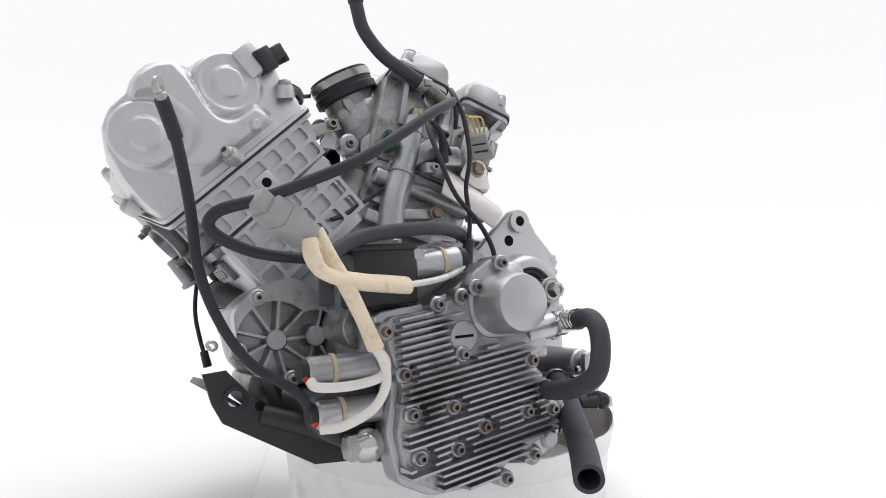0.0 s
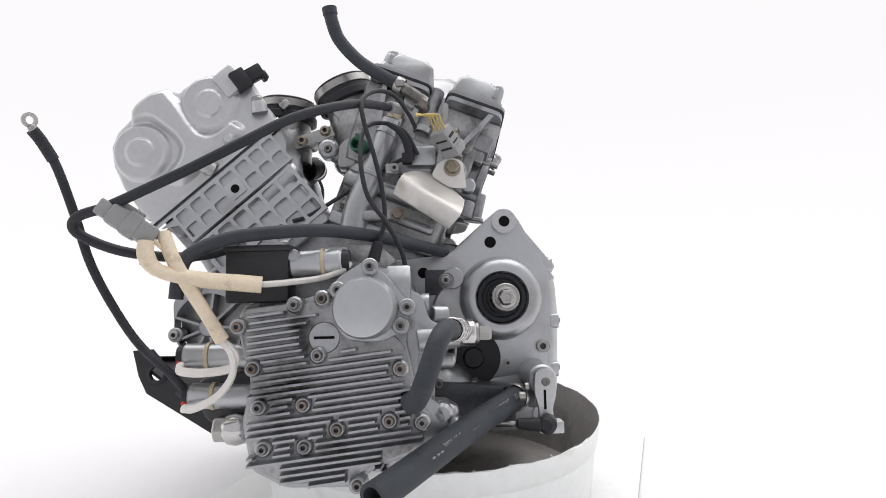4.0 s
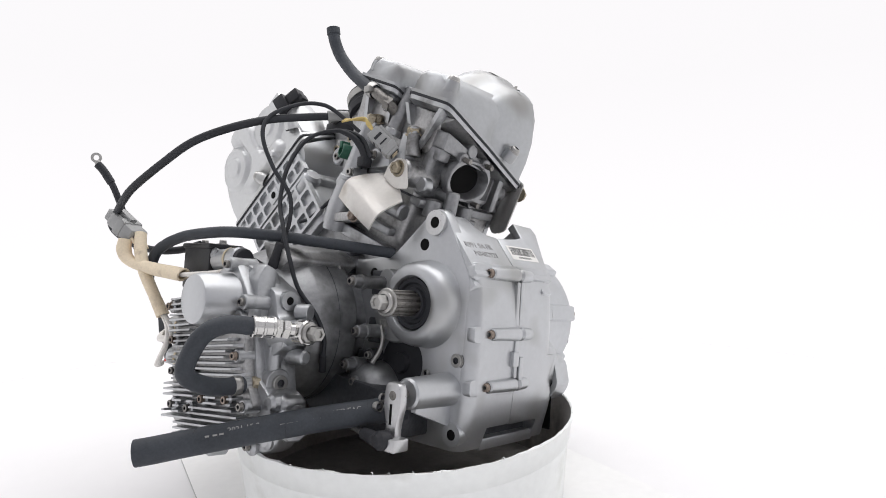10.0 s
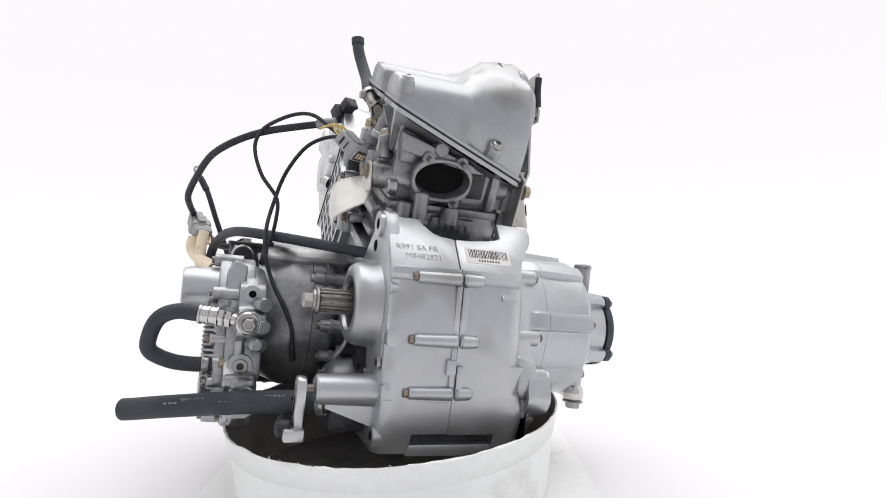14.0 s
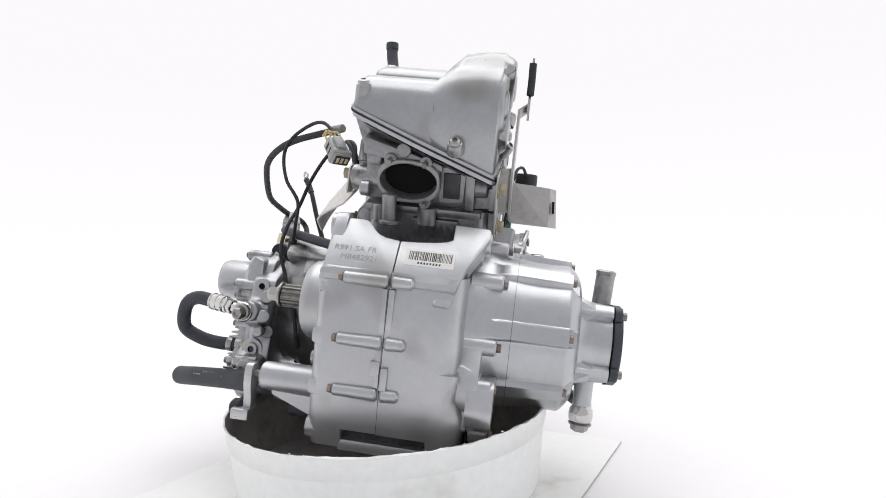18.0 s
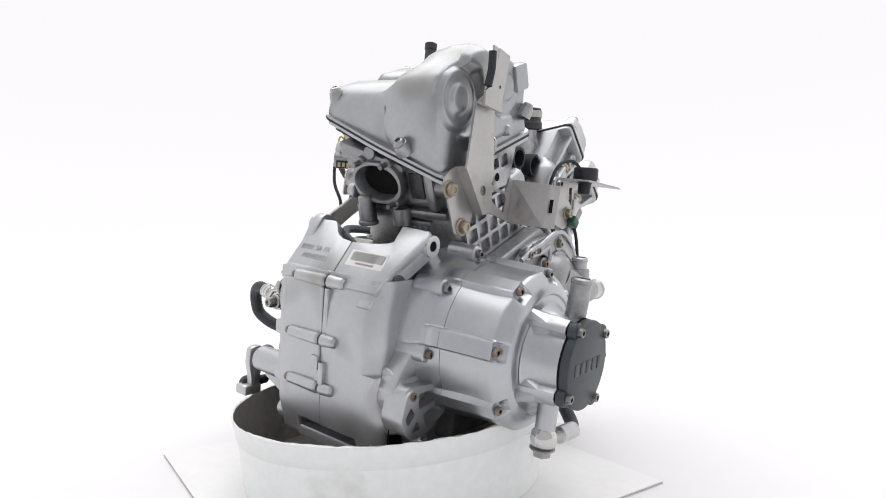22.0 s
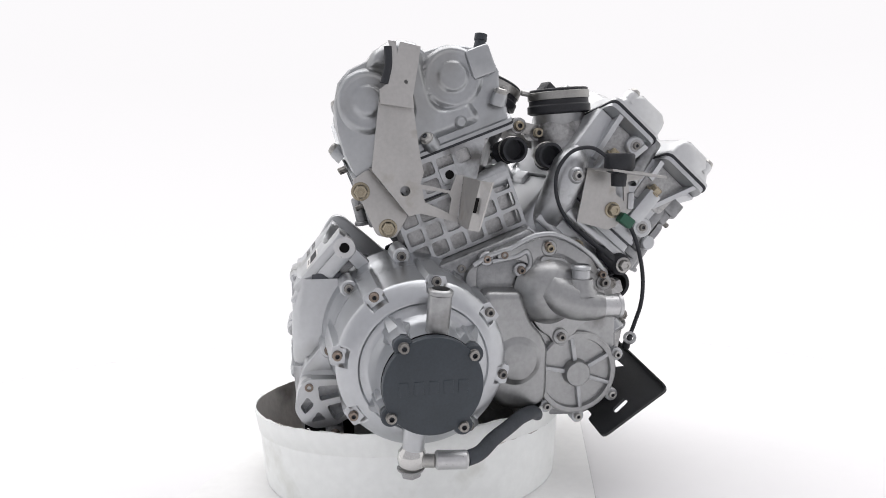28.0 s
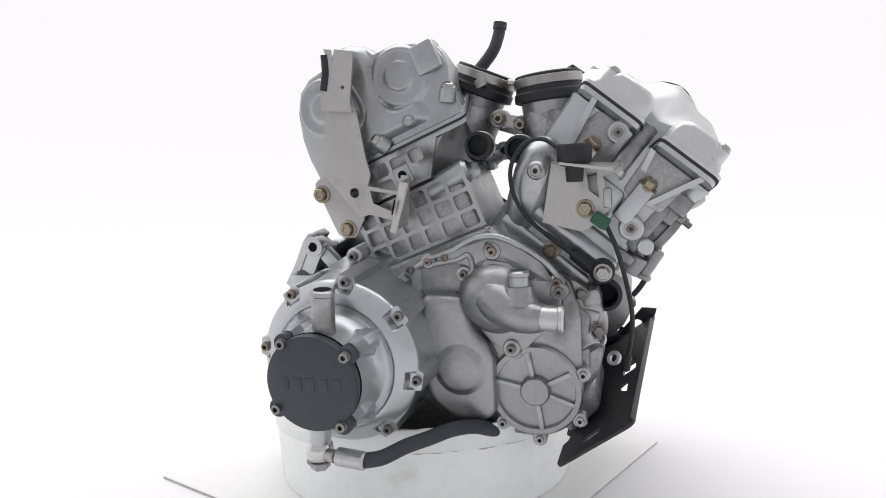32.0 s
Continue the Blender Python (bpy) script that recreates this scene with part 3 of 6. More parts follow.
# ---- clutch side ----
def clutch_side():
    cy, cz = -28, 192
    ring = [(-109, 205), (-74, 260), (-14, 276), (41, 242), (54, 176), (21, 122), (-96, 144)]
    angles = [math.atan2(z - cz, y - cy) for y, z in ring]

    def drum(rows, n=360):
        """A turned body with a flat-topped ridge under each screw and a pocket cut in the shoulder before it."""
        bm = bmesh.new()
        rings = []
        for x, r in rows:
            row = []
            for k in range(n):
                a = 2 * math.pi * k / n
                d = min(((a - b + math.pi) % (2 * math.pi) - math.pi for b in angles), key=abs)
                s = min(max((0.13 - abs(d)) / 0.035, 0.0), 1.0)
                s = s * s * (3 - 2 * s)
                xx, rr = x, r
                if x <= 150:
                    rr = r + max((92.5 - 0.05 * max(x - 76, 0)) / math.cos(d) - r, 0) * s * min(max((x - 62) / 14, 0), 1)
                elif r > 73.5:
                    xx = x - s * (x - 150)
                row.append(bm.verts.new((xx, cy + rr * math.cos(a), cz + rr * math.sin(a))))
            rings.append(row)
        for p, q in zip(rings, rings[1:]):
            for k in range(n):
                bm.faces.new((p[k], p[(k + 1) % n], q[(k + 1) % n], q[k]))
        return bm

    house = part("clutch_housing", drum([(30, 96), (54, 94), (60, 92), (66, 90), (72, 88.6), (78, 87.6), (84, 87), (89.4, 86.6), (89.4, 70)]), CLUTCH_CAST, engine)
    cover = part("clutch_cover", drum([(89.8, 70), (89.8, 86.4), (100, 85.2), (112, 84.3), (124, 83.8), (136, 83.8), (142, 84), (146, 84), (148.5, 84), (150, 83.2), (151.5, 82), (153, 80.6), (155, 78.4), (157, 75.8), (159, 73), (160.6, 70),
                                       (161.8, 67), (162.3, 65), (162.2, 63.8), (160.6, 62), (160.2, 58), (161, 55), (163.5, 51.5), (168, 48.4), (175, 46.2), (184, 45), (193, 44.2), (200, 43.6), (200, 20)]),
                 CLUTCH_CAST, engine, "silver clutch cover with screws sunk in pockets", ORIGIN, 30)
    part("cover_joint", lathe([(85.6, 89.2), (85.6, 89.9), (80, 89.9)], (0, cy, cz), (1, 0, 0), 90), CAST_DARK, house)
    for (y, z), a in zip(ring, angles):
        bolt(cover, (149.8, cy + 83 * math.cos(a), cz + 83 * math.sin(a)), (1, 0, 0), 5.0, "socket", RUSTY if (y, z) in ((-74, 260), (-109, 205), (-96, 144)) else OLD_STEEL)
    # black end cap on the neck
    cap_pts = [(46 * math.cos(2 * math.pi * k / 72), 46 * math.sin(2 * math.pi * k / 72)) for k in range(72)]
    corners = [(-54.5, 228.5), (8.5, 218.5), (-66, 165), (-0.5, 152)]
    cap = part("end_cap", prism([(y - 28, z + 191) for y, z in cap_pts], 200.5, 211, "x", 2.0, 2), CHARCOAL, cover, "dark grey end cap with raised letters")
    part("gasket", prism([(y * 1.005 - 28, z * 1.005 + 191) for y, z in cap_pts], 199.4, 201, "x", 0), VOID, cap)
    part("neck", lathe([(54, 163), (47, 172), (45.4, 186), (45, 199.4), (0, 199.4)], (0, -28, 191), (1, 0, 0), 64), CLUTCH_CAST, cover)
    for y, z in corners:
        d = Vector((y + 28, z - 191)).normalized()
        turn = Matrix.Translation((0, y, z)) @ Matrix.Rotation(math.atan2(d.y, d.x) - math.pi / 2, 4, "X")
        lobe = lathe([(0, 201), (9.2, 201), (9.2, 208), (8.4, 209), (0, 209)], (0, y, z), (1, 0, 0), 24)
        part("screw_lobe", lobe, CHARCOAL, cap)
        bm = loft([[(158, -11, -20), (158, 11, -20), (158, 11, 9), (158, 7, 11), (158, -7, 11), (158, -11, 9)], [(199.2, -9, -20), (199.2, 9, -20), (199.2, 9, 5), (199.2, 5, 8.6), (199.2, -5, 8.6), (199.2, -9, 5)]])
        bm.transform(turn)
        part("corner_boss", soften(bm, 1.0, 2, 30), CLUTCH_CAST, cover)
        for side in (-1, 1):
            wing = loft([[(159, side * 8, -8), (159, side * 8, 9), (186, side * 8, 7.6), (186, side * 8, -8)], [(159, side * 18, -6), (159, side * 18, 0), (161, side * 18, 0), (161, side * 18, -6)]])
            wing.transform(turn)
            part("wing_web", soften(wing, 0.8, 2, 50), CLUTCH_CAST, cover)
        fin = loft([[(159, -9, 7), (159, 9, 7), (184, 6, 7), (184, -6, 7)], [(159, -2.4, 19), (159, 2.4, 19), (161.5, 2, 19), (161.5, -2, 19)]])
        fin.transform(turn)
        part("wing_web", soften(fin, 0.8, 2, 50), CLUTCH_CAST, cover)
        bolt(cap, (209, y, z), (1, 0, 0), 5.4, "socket", OLD_STEEL)
    # breather pipe on top, drain union below
    part("breather_pipe", pipe((188, -22, 224), (191, -18, 276), 10.8, 2.5, 28, 0.8), CAST_STAINED, cover)
    part("pipe_root", rod((184, -23, 222), (189, -21, 236), 16, 12, 24, 3), CAST_CLEAN, cover)
    part("drain_pipe", rod((178, -38, 160), (178, -42, 116), 11, 10.5, 24), CAST_CLEAN, cover)
    part("drain_union", lathe([(0, 14), (9, 14), (13, 9), (14, 2), (13, -4), (10, -7), (0, -7)], (178, -43, 107), (0, 0, 1), 28), POLISHED, cover)
    bolt(cover, (178, -44, 100), (0, 0, -1), 10, "hex", CAST_DIRTY, length=0.8)
    part("hose_fitting", rod((182, -36, 108), (186, -22, 108), 6.5), STEEL, cover)
    part("hose_sleeve", rod((184, -22, 108), (187, 10, 107), 9, 9, 24, 2), MACHINED, cover)
    part("oil_hose", tube([(186, 8, 107), (178, 24, 108), (162, 42, 113), (146, 62, 116), (131, 80, 119), (114, 98, 116), (96, 110, 106), (80, 116, 96)], 7.4, 16), HOSE, engine)
    # smaller screws on the case flange beside the housing
    flange = [(-122, 190), (-146, 160), (-150, 140), (-142, 118), (-110, 112), (-82, 124), (-90, 240), (-100, 255)]
    part("case_flange", prism(rounded(flange, 10), 40, 62, "x", 5, 3), CAST_CLEAN, engine)
    lower = rounded([(-148, 150), (-137, 157), (-104, 155), (-96, 137), (-80, 120), (-109, 104), (-132, 101), (-146, 109), (-154, 124)], 6)
    webs = [[(-129, 149), (-106, 149), (-100, 137), (-127, 132)], [(-140, 138), (-133, 128), (-143, 118), (-148, 127)], [(-129, 121), (-121, 111), (-137, 109)], [(-120, 126), (-97, 131), (-88, 123), (-110, 109), (-114, 112)]]
    part("brace", soften(plate(lower, [rounded(w_, 3, 3) for w_ in webs], 52, 79, "x"), 1.2, 2, 50), CAST_CLEAN, house)
    # duller backing puts the shade of the web pockets into colour
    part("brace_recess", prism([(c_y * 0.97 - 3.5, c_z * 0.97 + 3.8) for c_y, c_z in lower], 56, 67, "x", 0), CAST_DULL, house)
    for y, z in ((-116, 187), (-138, 148), (-94, 253), (-112, 93), (-38, 286), (27, 271)):
        part("screw_boss", rod((40, y, z), (76, y, z), 10.5, 9.2, 24, 1.6), CAST_CLEAN, house)
        d = Vector((0, -27 - y, 197 - z)).normalized()
        t_ = Vector((0, -d.z, d.y))
        q = Vector((0, y, z))
        wedge = [[q + Vector((60, 0, 0)) - t_ * 9 + d * 16, q + Vector((60, 0, 0)) + t_ * 9 + d * 16, q + Vector((74, 0, 0)) + t_ * 7 + d * 5, q + Vector((74, 0, 0)) - t_ * 7 + d * 5],
                 [q + Vector((60, 0, 0)) - t_ * 3 + d * 24, q + Vector((60, 0, 0)) + t_ * 3 + d * 24, q + Vector((110, 0, 0)) + t_ * 1 + d * 17, q + Vector((110, 0, 0)) - t_ * 1 + d * 17]]
        if math.hypot(y + 27, z - 197) < 105:
            part("rib", soften(loft(wedge), 1.0, 2, 40), CAST_CLEAN, house)
        bolt(house, (75.8, y, z), (1, 0, 0), 5.2, "socket", OLD_STEEL if z > 200 else RUSTY)


clutch_side()


# ---- right-hand covers in front of the clutch ----
def right_covers():
    main = [(30, 268), (52, 286), (60, 292), (84, 300), (120, 306), (150, 298), (172, 282), (196, 262), (206, 225), (206, 160), (196, 116), (165, 96), (130, 106), (112, 100), (86, 111), (66, 107), (44, 124), (32, 142)]
    base = part("case_cover", prism(rounded(main, 8), 70, 86, "x", 3), CAST_STAINED, engine)
    bulge = [(44, 254), (88, 252), (93, 238), (101, 214), (116, 198), (122, 183), (122, 122), (104, 110), (70, 112), (46, 136), (40, 160)]
    part("bulge", prism(rounded(bulge, 10), 76, 104, "x", 11, 5, 0.93), CAST_STAINED, base)
    part("round_boss", lathe([(31, 102), (28, 103.8), (24, 105), (21.5, 107.4), (19.5, 108.4), (0, 109)], (0, 84, 172), (1, 0, 0), 48), CAST_STAINED, base)

    # near-black block in place of the shade below the covers
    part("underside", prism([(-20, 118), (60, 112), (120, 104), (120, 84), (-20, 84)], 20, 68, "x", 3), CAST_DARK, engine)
    # upper plate with its rib
    top = [(60, 284), (72, 296), (96, 300), (120, 308), (148, 298), (170, 282), (182, 262), (160, 262), (128, 266), (108, 268), (92, 280)]
    part("cover_plate", prism(rounded(top, 6), 84, 93, "x", 2.5), CAST_STAINED, base)
    for y, z, x in ((71, 287, 90), (119, 297, 93), (184, 262, 92), (90, 270, 92), (52, 283, 90)):
        part("screw_boss", rod((80, y, z), (x, y, z), 8), CAST, base)
        bolt(base, (x, y, z), (1, 0, 0), 4.6, "socket", RUSTY)
    # water pump: a flat flange, a swept volute, outlet and return pipes
    flange = [(93, 244), (100, 219), (114, 200), (126, 193), (131, 182), (144, 181), (149, 190), (165, 207), (182, 214), (190, 250), (174, 268), (137, 289), (118, 291), (101, 283), (94, 268)]
    pump = part("water_pump", prism(rounded(flange, 8), 84, 93, "x", 2.2, 2), CAST_STAINED, engine, "cast aluminium water pump with two spigots")
    part("pump_seam", prism(rounded([(133 + (a - 133) * 1.012, 238 + (b - 238) * 1.012) for a, b in flange], 8), 85.4, 86.8, "x", 0), VOID, pump)
    part("pump_dome", lathe([(40, 90), (36, 95), (32, 103), (26, 110), (17, 115), (8, 117), (0, 117.5)], (0, 123, 246), (1, 0, 0), 56), CAST_STAINED, pump)
    part("volute", tube([(98, 120, 250), (104, 130, 244), (112, 146, 237), (117, 160, 234), (120, 174, 233.5)], 20, 28, 8, 0, 1.0, [22, 22, 20, 17, 13.6]), CAST_STAINED, pump)
    part("outlet_pipe", pipe((120, 168, 233.6), (120.5, 194, 233), 12.4, 2, 28, 1.0), MACHINED, pump)
    part("pipe_neck", lathe([(19, 0), (17.5, 3), (14, 7), (13.4, 15), (12.6, 17), (9, 17.4)], (112, 150.5, 246), (0, 0, 1), 32), CAST_STAINED, pump)
    part("return_pipe", pipe((112, 150.5, 258), (111.6, 150.5, 278), 9.8, 2, 24, 0.9), CAST, pump)
    part("cast_web", prism(rounded([(106, 262), (112, 286), (140, 282), (150, 262)], 5), 90, 96, "x", 2), CAST_STAINED, pump)
    for y, z, x in ((137, 194, 96), (121, 293.5, 94), (98.6, 254, 96), (186, 253, 94)):
        part("screw_boss", rod((84, y, z), (x, y, z), 10, 9), CAST_STAINED, pump)
        bolt(pump, (x, y, z), (1, 0, 0), 5.0, "socket", OLD_STEEL if y > 130 else BRASS)
    # raised bead along the top of the cover; below it a dull patch, the pocket's grime and shade in colour
    part("bead", tube([(88, 38, 276), (90, 56, 287), (91, 78, 294), (93, 92, 302), (94, 108, 308), (94, 128, 308), (93, 150, 298), (91, 172, 282), (90, 186, 266)], 3.2, 10), CAST, base)
    part("bead", tube([(90, 58, 280), (92, 84, 285), (93, 96, 290), (93, 100, 276), (92, 94, 266), (91, 90, 250)], 3.0, 10), CAST, base)
    part("pocket", prism(rounded([(42, 274), (54, 281), (84, 282), (94, 272), (96, 256), (66, 246), (42, 250)], 5), 84, 87.5, "x", 0.5), CAST_DULL, base)
    # ribbed round cover with hub
    cov = part("ribbed_cover", lathe([(48, 84), (48, 91), (46, 93), (41, 93), (40, 88), (16, 88), (15, 95), (13.5, 97), (0, 97)], (0, 159, 149), (1, 0, 0), 56), CAST_STAINED, engine, "round ribbed cast cover")
    for k, a in enumerate((100, 28, -20, -82, 168)):
        bm = box((86, 14, -2.6), (93, 43, 2.6), 1)
        bm.transform(Matrix.Translation((0, 159, 149)) @ Matrix.Rotation(radians(a), 4, "X"))
        part("rib", bm, CAST, cov)
    for y, z in ((207, 168), (203, 120), (162, 97), (124, 112)):
        part("screw_boss", rod((80, y, z), (92, y, z), 7.5), CAST, cov)
        bolt(cov, (91, y, z), (1, 0, 0), 4.8, "socket", STEEL)
    part("drain_stub", rod((84, 93, 122), (97, 97, 102), 12, 9), CAST, base)


right_covers()


# ---- flywheel bell, finned cover and its fittings ----
KY, KZ = 81, 177


def finned_side():
    bell = part("flywheel_bell", lathe([(78, 95), (78, 128), (89, 136), (90, 139), (89.4, 150), (88.4, 184), (87.4, 187), (72, 222), (0, 222)], (0, KY, KZ), (-1, 0, 0), 96), CAST_DULL, engine)
    part("bell_line", lathe([(89.2, 160), (89.8, 160.5), (89, 161)], (0, KY, KZ), (-1, 0, 0), 72), CAST_DARK, bell)
    outline = [(156, 205), (114, 209), (84, 218), (66, 230), (45, 244), (18, 236), (2, 205), (9, 175), (0, 130), (-25, 114), (-28, 96), (0, 76), (40, 62), (56, 47), (117, 48), (147, 64), (155, 106), (147, 138), (158, 181)]
    cover = part("finned_cover", prism(rounded(outline, 7), -226, -254, "x", 3), CAST, engine, "cast cover with horizontal cooling fins")
    face = [(150, 200), (114, 203), (84, 212), (60, 214), (10, 170), (4, 130), (-14, 106), (4, 80), (44, 66), (60, 54), (114, 54), (142, 68), (149, 106), (141, 140), (151, 178)]
    part("fin_base", prism(rounded(face, 6), -254, -264, "x", 1), CAST_DIRTY, cover)
    bolts = [(154, 189), (141, 153), (98, 121), (136, 120), (69, 100), (132, 85), (97, 86), (24, 106), (81, 212), (105, 207), (85, 163), (14, 150), (-4, 104), (52, 53)]
    for k, (y, z) in enumerate(bolts):
        part("screw_boss", rod((-250, y, z), (-270, y, z), 8.2, 7.4, 20, 1.4), CAST, cover)
        bolt(cover, (-270, y, z), (-1, 0, 0), 4.7, "socket", RUSTY if k in (0, 1, 2, 4, 7, 8, 11) else OLD_STEEL)
    part("plug", lathe([(14, 254), (14, 264), (13, 265), (0, 265)], (0, 80, 178), (-1, 0, 0), 32), CAST, cover)
    part("plug_slot", box((-265.6, 71, 176.8), (-264.6, 89, 179.2), 0), VOID, cover, "", ORIGIN)
    # fins, each a bar with gaps round the screws
    slope, pitch = -0.112, 5.72
    keep = [(y, z, 8.4) for y, z in bolts] + [(80, 178, 18), (42, 203, 36)]
    row = 0
    z0 = 205.0
    while z0 > 52:
        run = []
        y = 148.0
        while y > -14:
            z = z0 + slope * (y - 75)
            lo_y = 84 if z > 196 else 62 if z > 176 else 20 if z > 165 else 10 if z > 135 else 4 if z > 100 else -6 if z > 84 else 30 if z > 66 else 60
            hi_y = 147 if z > 150 else 143 if z > 130 else 146 if z > 70 else 118
            inside = lo_y <= y <= hi_y and 54 < z < 203 and all((y - a) ** 2 + (z - b) ** 2 > r * r for a, b, r in keep)
            if inside:
                run.append((y, z))
            if (not inside or y <= -13) and run:
                if len(run) > 4:
                    (ya, za), (yb, zb) = run[0], run[-1]
                    jit = 0.25 * math.sin(row * 7.3)
                    bm = loft([[(-258, ya, za + 2), (-258, ya, za - 2), (-276, ya - 1.5, za - 1.0), (-276, ya - 1.5, za + 1.0)],
                               [(-258, yb, zb + 2), (-258, yb, zb - 2), (-276 + jit, yb + 1.5, zb - 1.0), (-276 + jit, yb + 1.5, zb + 1.0)]])
                    part("fin", soften(bm, 0.5, 1), CAST, cover)
                run = []
            y -= 2.0
        z0 -= pitch
        row += 1
    # pump cap with flange
    cap = part("pump_housing", prism(rounded([(74, 222), (66, 232), (46, 244), (36, 244), (12, 216), (2, 200), (6, 184), (30, 172), (60, 174), (72, 190)], 8), -250, -266, "x", 3), CAST, engine)
    part("pump_cap", lathe([(28, 260), (27, 268), (26, 298), (24, 304), (22, 305), (0, 305)], (0, 42, 203), (-1, 0, 0), 48), CAST_CLEAN, cap, "plain round silver cap")
    for y, z in ((39, 239), (67, 219), (7, 203), (13, 187)):
        part("screw_boss", rod((-240, y, z), (-272, y, z), 7.5), CAST, cap)
        bolt(cap, (-271, y, z), (-1, 0, 0), 4.6, "socket", OLD_STEEL)
    # block of bosses behind the cover, towards the output shaft
    block = part("pump_block", prism(rounded([(40, 236), (-6, 214), (-12, 190), (-26, 186), (-24, 160), (-6, 150), (-14, 112), (40, 90)], 6), -214, -244, "x", 3), CAST, engine)
    part("union_boss", rod((-236, 0, 172), (-232, -44, 178), 13, 12, 28), CAST_CLEAN, block)
    part("banjo", lathe([(0, -7), (11, -7), (12.4, -5.5), (12.4, 5.5), (11, 7), (0, 7)], (-236, -46, 178), (0.12, -0.99, 0), 28), POLISHED, block)
    bolt(block, (-235, -54, 178), (0, -1, 0), 7.5, "hex", STEEL, length=1.7)
    part("union_nut", rod((-246, -44, 180), (-264, -38, 182), 6.6, 6.6, 20), POLISHED, block)
    for k in (0.45, 0.85):
        part("union_hex", lathe([(8.4, -3.4), (9.4, -2.6), (9.4, 2.6), (8.4, 3.4)], Vector((-246, -44, 180)).lerp(Vector((-264, -38, 182)), k), (-18, 6, 2), 6), POLISHED, block)
    part("crimp_sleeve", rod((-262, -38, 182), (-284, -31, 183), 9.8, 9.8, 24, 2), POLISHED, block)
    for k in range(3):
        part("crimp_ring", lathe([(9.8, -1.6), (10.6, -1), (10.6, 1), (9.8, 1.6)], Vector((-265, -37, 182.1)).lerp(Vector((-284, -31, 183)), k * 0.45), (-24, 8, 1), 24), POLISHED, block)
    part("return_hose", tube([(-284, -31, 183), (-306, -26, 184), (-323, -19, 175), (-331, -12, 156), (-330, -5, 138), (-310, 0, 127), (-288, 4, 123), (-262, 7, 123)], 8.4, 20), HOSE, engine, "bent black rubber hose")
    part("hose_clip", lathe([(9, -4), (9.6, -3.2), (9.6, 3.2), (9, 4)], (-272, 6, 123), (1, -0.1, 0), 28), STEEL, block)
    part("hose_spigot", rod((-240, 9, 124), (-266, 7, 123), 9), CAST, block)
    part("plug_boss", rod((-236, 10, 125), (-236, -12, 125), 15, 14, 28), CAST, block)
    bolt(block, (-236, -11, 125), (0, -1, 0), 9.5, "socket", STEEL, length=0.5)
    for y, z in ((-4, 150), (-14, 196), (-20, 172)):
        part("screw_boss", rod((-222, y, z), (-216, y - 14, z), 8), CAST, block)
    part("cast_lobe", prism(rounded([(36, 118), (-20, 120), (-38, 112), (-36, 100), (-32, 82), (-22, 62), (-4, 54), (30, 56)], 9), -218, -246, "x", 6, 3), CAST, block)
    for y, z, x in ((-22, 108, -254), (8, 62, -252), (-14, 72, -250)):
        part("lobe_boss", rod((-220, y, z), (x, y, z), 11, 9.5, 22, 3), CAST, block)
    bolt(block, (-252, 8, 62), (-1, 0, 0), 4.6, "socket", OLD_STEEL)
    part("lobe_plug", lathe([(19, 0), (19, 7), (17, 9), (0, 9)], (-232, -30, 90), (-0.15, -0.98, 0.1), 10), CAST, block)
    part("eye_lug", lathe([(4.2, 0), (9, 0), (9.6, 1), (9.6, 8), (4.2, 8), (4.2, 0)], (-230, -4, 206), (0, -1, 0), 24), CAST, block)
    part("eye_bore", lathe([(4.2, 7), (0, 7)], (-230, -4, 206), (0, -1, 0), 16), VOID, block)
    part("pump_flank", prism(rounded([(-258, 200), (-238, 200), (-236, 236), (-250, 242), (-258, 228)], 4), 4, 26, "y", 2.5), CAST, block)
    part("cast_column", rod((-238, -4, 162), (-238, -4, 134), 7, 7, 18, 2), CAST, block)
    part("side_spigot", rod((-226, -14, 152), (-222, -34, 152), 8, 7.5, 18, 2), CAST, block)
    part("brass_spigot", rod((-250, 2, 124), (-258, 3, 124), 7.5, 7, 8), BRASS, block)


finned_side()


